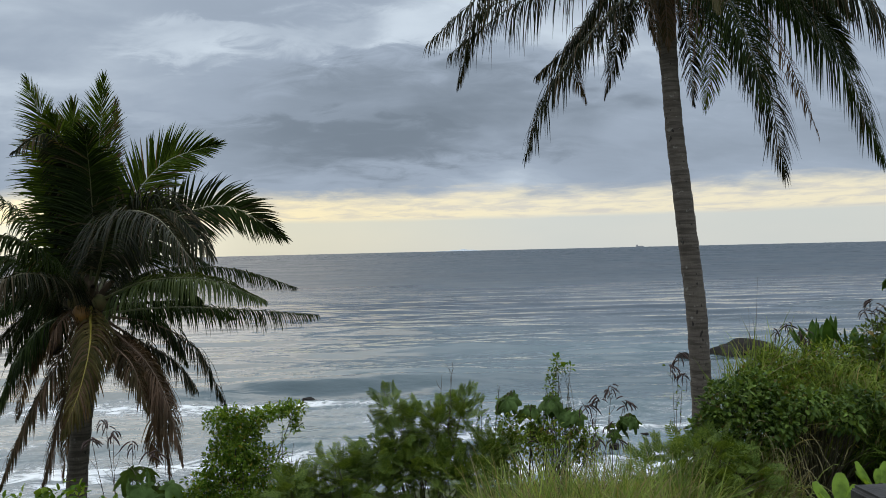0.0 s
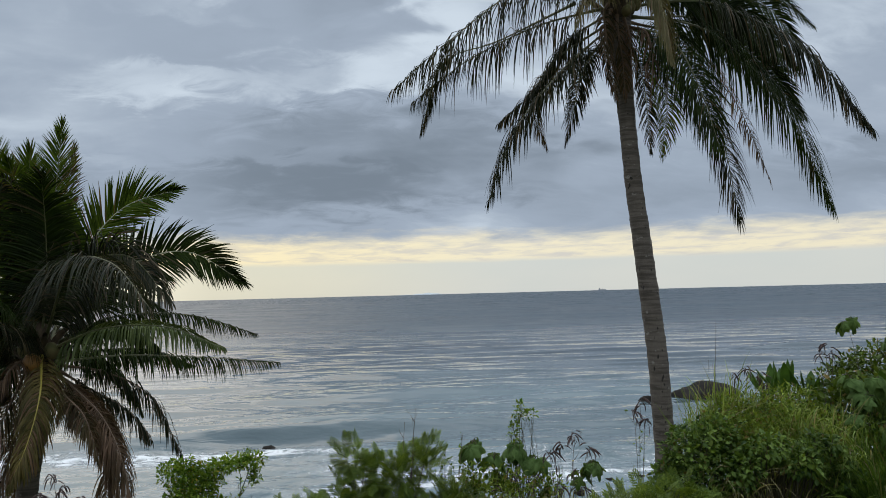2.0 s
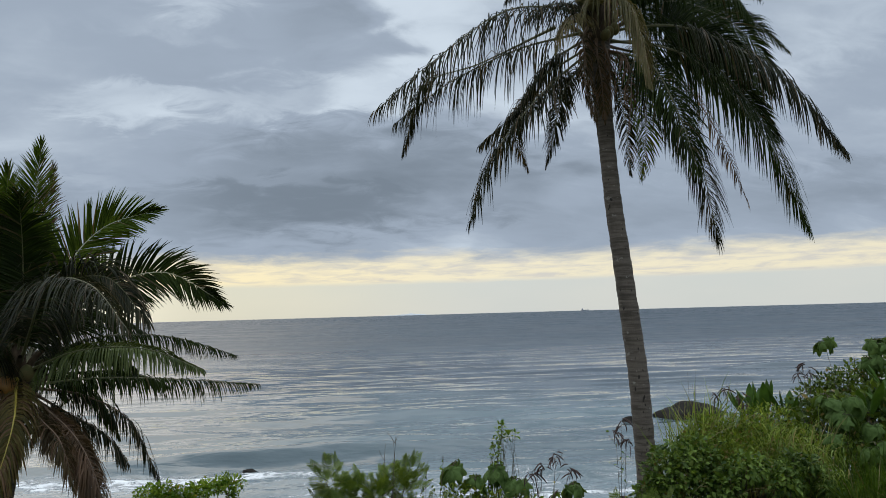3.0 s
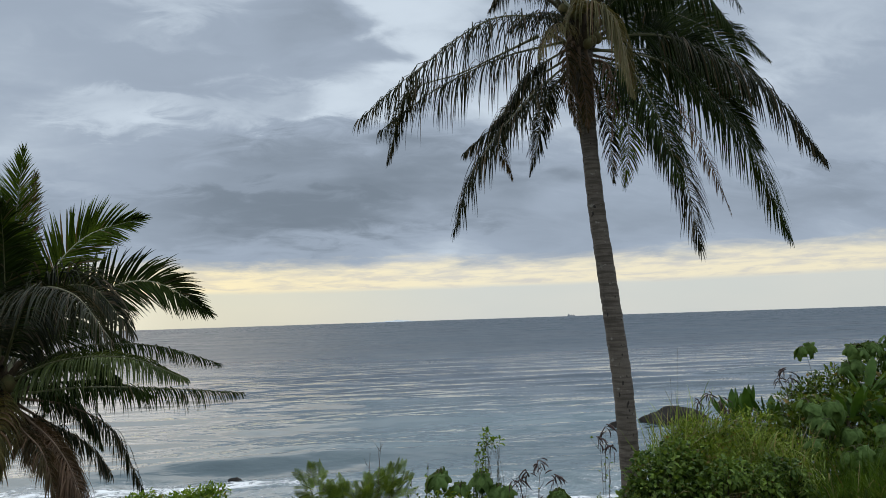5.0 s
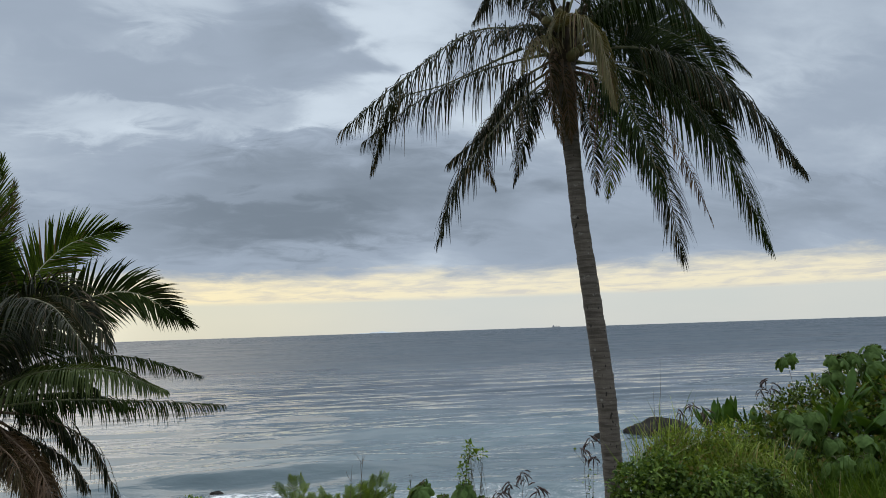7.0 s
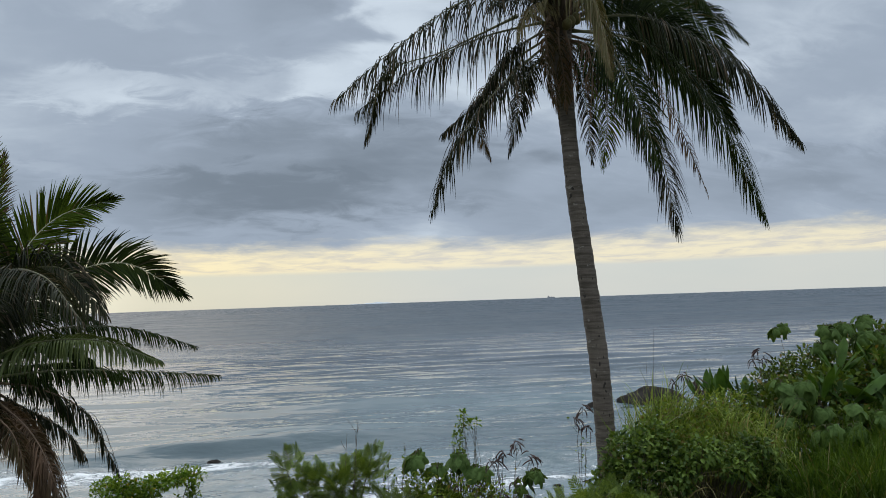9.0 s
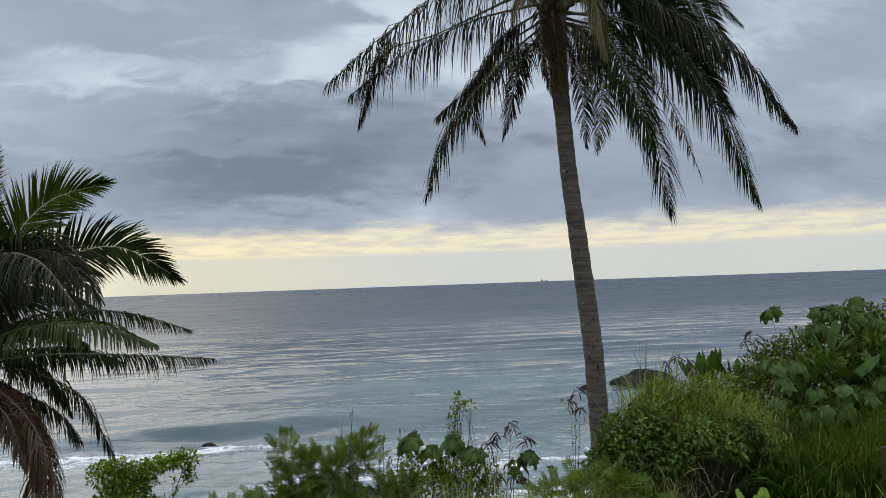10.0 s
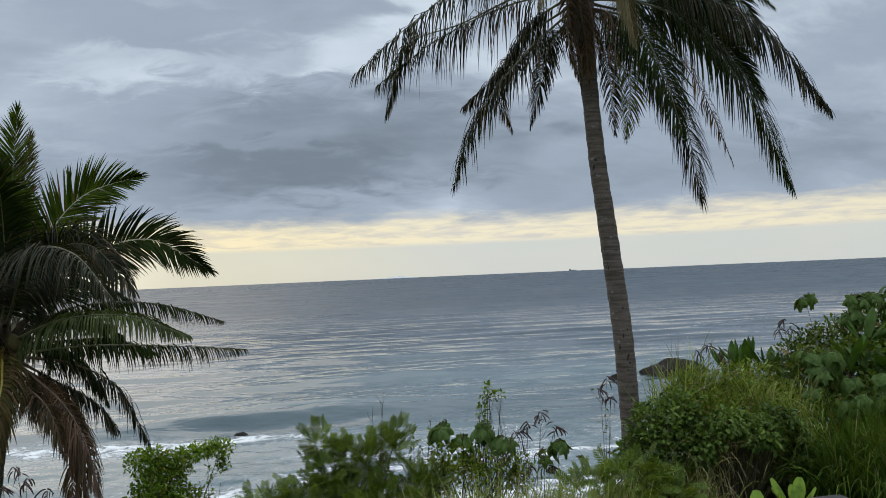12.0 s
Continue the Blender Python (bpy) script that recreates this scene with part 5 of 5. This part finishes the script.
shrub("leafy_shrub", (6.2, 8.7), [(5.9, 8.7, 6.1, 0.5, 0.4, 0.4), (6.6, 8.8, 6.4, 0.6, 0.4, 0.45), (7.4, 8.8, 6.5, 0.7, 0.4, 0.45), (8.3, 8.9, 6.7, 0.8, 0.45, 0.5), (9.3, 9.2, 6.7, 0.8, 0.5, 0.5)], 6000, "dense dark green leaves on the bank", M_CREEPER, 0.10, 0.5, seed=67, group="creepers")
shrub("leafy_shrub", (7.2, 8.2), [(6.4, 8.1, 6.05, 0.5, 0.35, 0.35), (7.1, 8.2, 6.15, 0.6, 0.35, 0.4), (8.0, 8.3, 6.2, 0.7, 0.35, 0.4), (8.9, 8.5, 6.3, 0.7, 0.4, 0.45)], 4200, "dark leafy growth at the foot of the broad-leaved plants", M_CREEPER, 0.085, 0.5, seed=68, group="creepers")
grass("bank_grass", (5.75, 7.4, 6.6, 8.1), 4600, 1.05, "dense green grass on the bank", M_BANK, 65, 0.016, 1.3, 0.03)
grass("bank_grass", (7.0, 9.4, 6.8, 8.5), 4600, 1.1, "dense green grass on the bank", M_BANK, 66, 0.016, 1.3, 0.03)

# at the foot of the short palm
big_leaf_plant((-2.75, 8.6), [(-2.72, 8.5, 5.62, 5), (-2.5, 8.5, 5.5, 4)], "broad-leaved plant with lobed leaves", 71, 0.30, (2, 2))
shrub("leafy_shrub", (-3.3, 8.2), [(-3.35, 8.1, 5.45, 0.28, 0.25, 0.18), (-3.75, 8.1, 5.4, 0.3, 0.25, 0.15), (-3.0, 8.2, 5.2, 0.4, 0.3, 0.2)], 420, "sparse light green plant", M_BROAD, 0.085, 0.6, seed=72)
twigs("pod_stalk", (-3.0, 8.9), [(-3.05, 8.8, 6.0), (-3.3, 8.8, 5.95), (-2.85, 8.8, 5.85), (-3.15, 8.8, 6.15), (-2.6, 8.8, 5.75)], "dry stalks with dark hanging seed pods", 73, 9, 4)
twigs("bare_twig", (-1.2, 8.7), [(-1.12, 8.7, 6.05), (-1.0, 8.7, 5.8), (-1.3, 8.7, 5.7)], "thin stalks with sparse small leaves", 74, 0, 5, leaf=4)

# at the terrace edge
rosette("bright_leaf_plant", (3.28, 5.0, 6.06), 9, 0.26, "young plant with bright lime-green rounded leaves", LIMES, 81, (0.0, 0.7))
rosette("bright_leaf_plant", (3.76, 5.25, 6.10), 7, 0.22, "young lime-green plant behind the concrete edge", LIMES, 82, (0.0, 0.6))


def low_wall():
    bm = bmesh.new()
    bmesh.ops.create_cube(bm, size=1.0)
    bmesh.ops.scale(bm, vec=(0.62, 0.32, 1.0), verts=bm.verts)
    bmesh.ops.bevel(bm, geom=bm.edges[:], offset=0.03, segments=3, affect="EDGES")
    bmesh.ops.translate(bm, vec=(3.49, 4.62, 5.835), verts=bm.verts)
    me = bpy.data.meshes.new("low_wall")
    bm.to_mesh(me)
    bm.free()
    me.materials.append(M_CONCRETE)
    return tagged(new("low_wall", me), "dark weathered concrete edge of the terrace", "wall")


low_wall()


def dark_post(x, y, top):
    bm = bmesh.new()
    z = on_land(x, y) - 0.05
    bmesh.ops.create_cone(bm, cap_ends=True, segments=10, radius1=0.05, radius2=0.042, depth=top - z)
    bmesh.ops.bevel(bm, geom=[e for e in bm.edges if e.calc_length() < 0.05], offset=0.006, segments=2, affect="EDGES")
    bmesh.ops.translate(bm, vec=(0, 0, (top - z) / 2), verts=bm.verts)
    me = bpy.data.meshes.new("fence_post")
    bm.to_mesh(me)
    bm.free()
    me.materials.append(M_POD)
    ob = tagged(new("fence_post", me), "dark wooden post standing in the grass", "post")
    ob.location = (x, y, z)


dark_post(6.12, 6.5, 6.2)


# ---- rocks and ship ----
def rock(x, y, z, sx, sy, sz, seed, label):
    bm = bmesh.new()
    bmesh.ops.create_icosphere(bm, subdivisions=4, radius=1.0)
    for v in bm.verts:
        n = noise.fractal(v.co * 1.3 + Vector((seed * 3.7, 0, 0)), 1.0, 2.0, 5)
        v.co *= 1 + 0.28 * n
        v.co = Vector((v.co.x * sx, v.co.y * sy, v.co.z * sz))
    me = bpy.data.meshes.new("rock")
    bm.to_mesh(me)
    bm.free()
    me.polygons.foreach_set("use_smooth", [True] * len(me.polygons))
    me.materials.append(M_ROCK)
    ob = tagged(new("rock", me), label, "rock", "shore rocks")
    ob.location, ob.rotation_euler = (x, y, z), (0, 0, seed)
    return ob


rock(26.3, 51, -0.15, 3.1, 2.2, 1.1, 8, "dark wet boulder standing in the sea")
rock(21.4, 50, -0.15, 0.8, 0.6, 0.5, 2, "small dark boulder standing in the sea")
rock(12.6, 30.5, -0.08, 0.25, 0.22, 0.15, 3, "dark wet rock washed by foam")
rock(11.2, 30.4, -0.08, 0.22, 0.2, 0.14, 4, "dark wet rock washed by foam")
rock(14.0, 31.5, -0.1, 0.5, 0.4, 0.26, 5, "dark wet rock washed by foam")
rock(9.4, 29.0, -0.08, 0.22, 0.2, 0.14, 6, "dark wet rock washed by foam")
rock(-3.9, 41.3, -0.17, 0.36, 0.3, 0.2, 7, "low dark rock awash in the swell")


def ship():
    a = math.atan2(1762, 4800)
    ob = thing("cargo_ship", (4560 * math.sin(a), 4560 * math.cos(a), -1.0), "distant grey cargo ship on the horizon", "ship")
    for nm, boxes in (("hull", ((0, 0, 3.0, 46, 9, 5), (22, 0, 4.5, 5, 7, 3))), ("superstructure", ((-16, 0, 8, 8, 8, 7), (-16, 0, 13, 3, 3, 4))), ("crane", ((2, 0, 8, 1.4, 1.4, 7),)), ("crane", ((14, 0, 7.5, 1.4, 1.4, 6),))):
        bm = bmesh.new()
        for cx, cy, cz, sx, sy, sz in boxes:
            r = bmesh.ops.create_cube(bm, size=1.0)["verts"]
            bmesh.ops.scale(bm, vec=(sx, sy, sz), verts=r)
            bmesh.ops.translate(bm, vec=(cx, cy, cz), verts=r)
        if nm == "hull":
            bmesh.ops.bevel(bm, geom=bm.edges[:], offset=0.8, segments=2, affect="EDGES")
        me = bpy.data.meshes.new(nm)
        bm.to_mesh(me)
        bm.free()
        me.materials.append(M_SHIP)
        part(nm, me, ob)
    return ob


ship()


def island():
    """A low island on the horizon, its haze put into the pale colour."""
    x = np.linspace(-1, 1, 60)
    h = 13 * np.clip(1 - np.abs(x) ** 2.2, 0, 1) * (0.7 + 0.3 * np.sin(x * 5 + 1)) * (0.85 + 0.15 * np.sin(x * 17))
    v = np.concatenate([np.stack([x * 190, np.full(60, -40.0), np.full(60, -4.0)], 1), np.stack([x * 180, np.zeros(60), h], 1), np.stack([x * 190, np.full(60, 40.0), np.full(60, -4.0)], 1)])
    i = np.arange(59)
    f = np.concatenate([np.stack([i + k, i + 1 + k, i + 61 + k, i + 60 + k], 1) for k in (0, 60)])
    ob = tagged(new("island", quad_mesh("island", v, f, M_HAZE, True)), "pale hazy island far out on the horizon", "island", kind="structure")
    ob.location, ob.rotation_euler = (4560 * math.sin(radians(6.6)), 4560 * math.cos(radians(6.6)), -1.0), (0, 0, -radians(6.6))


island()
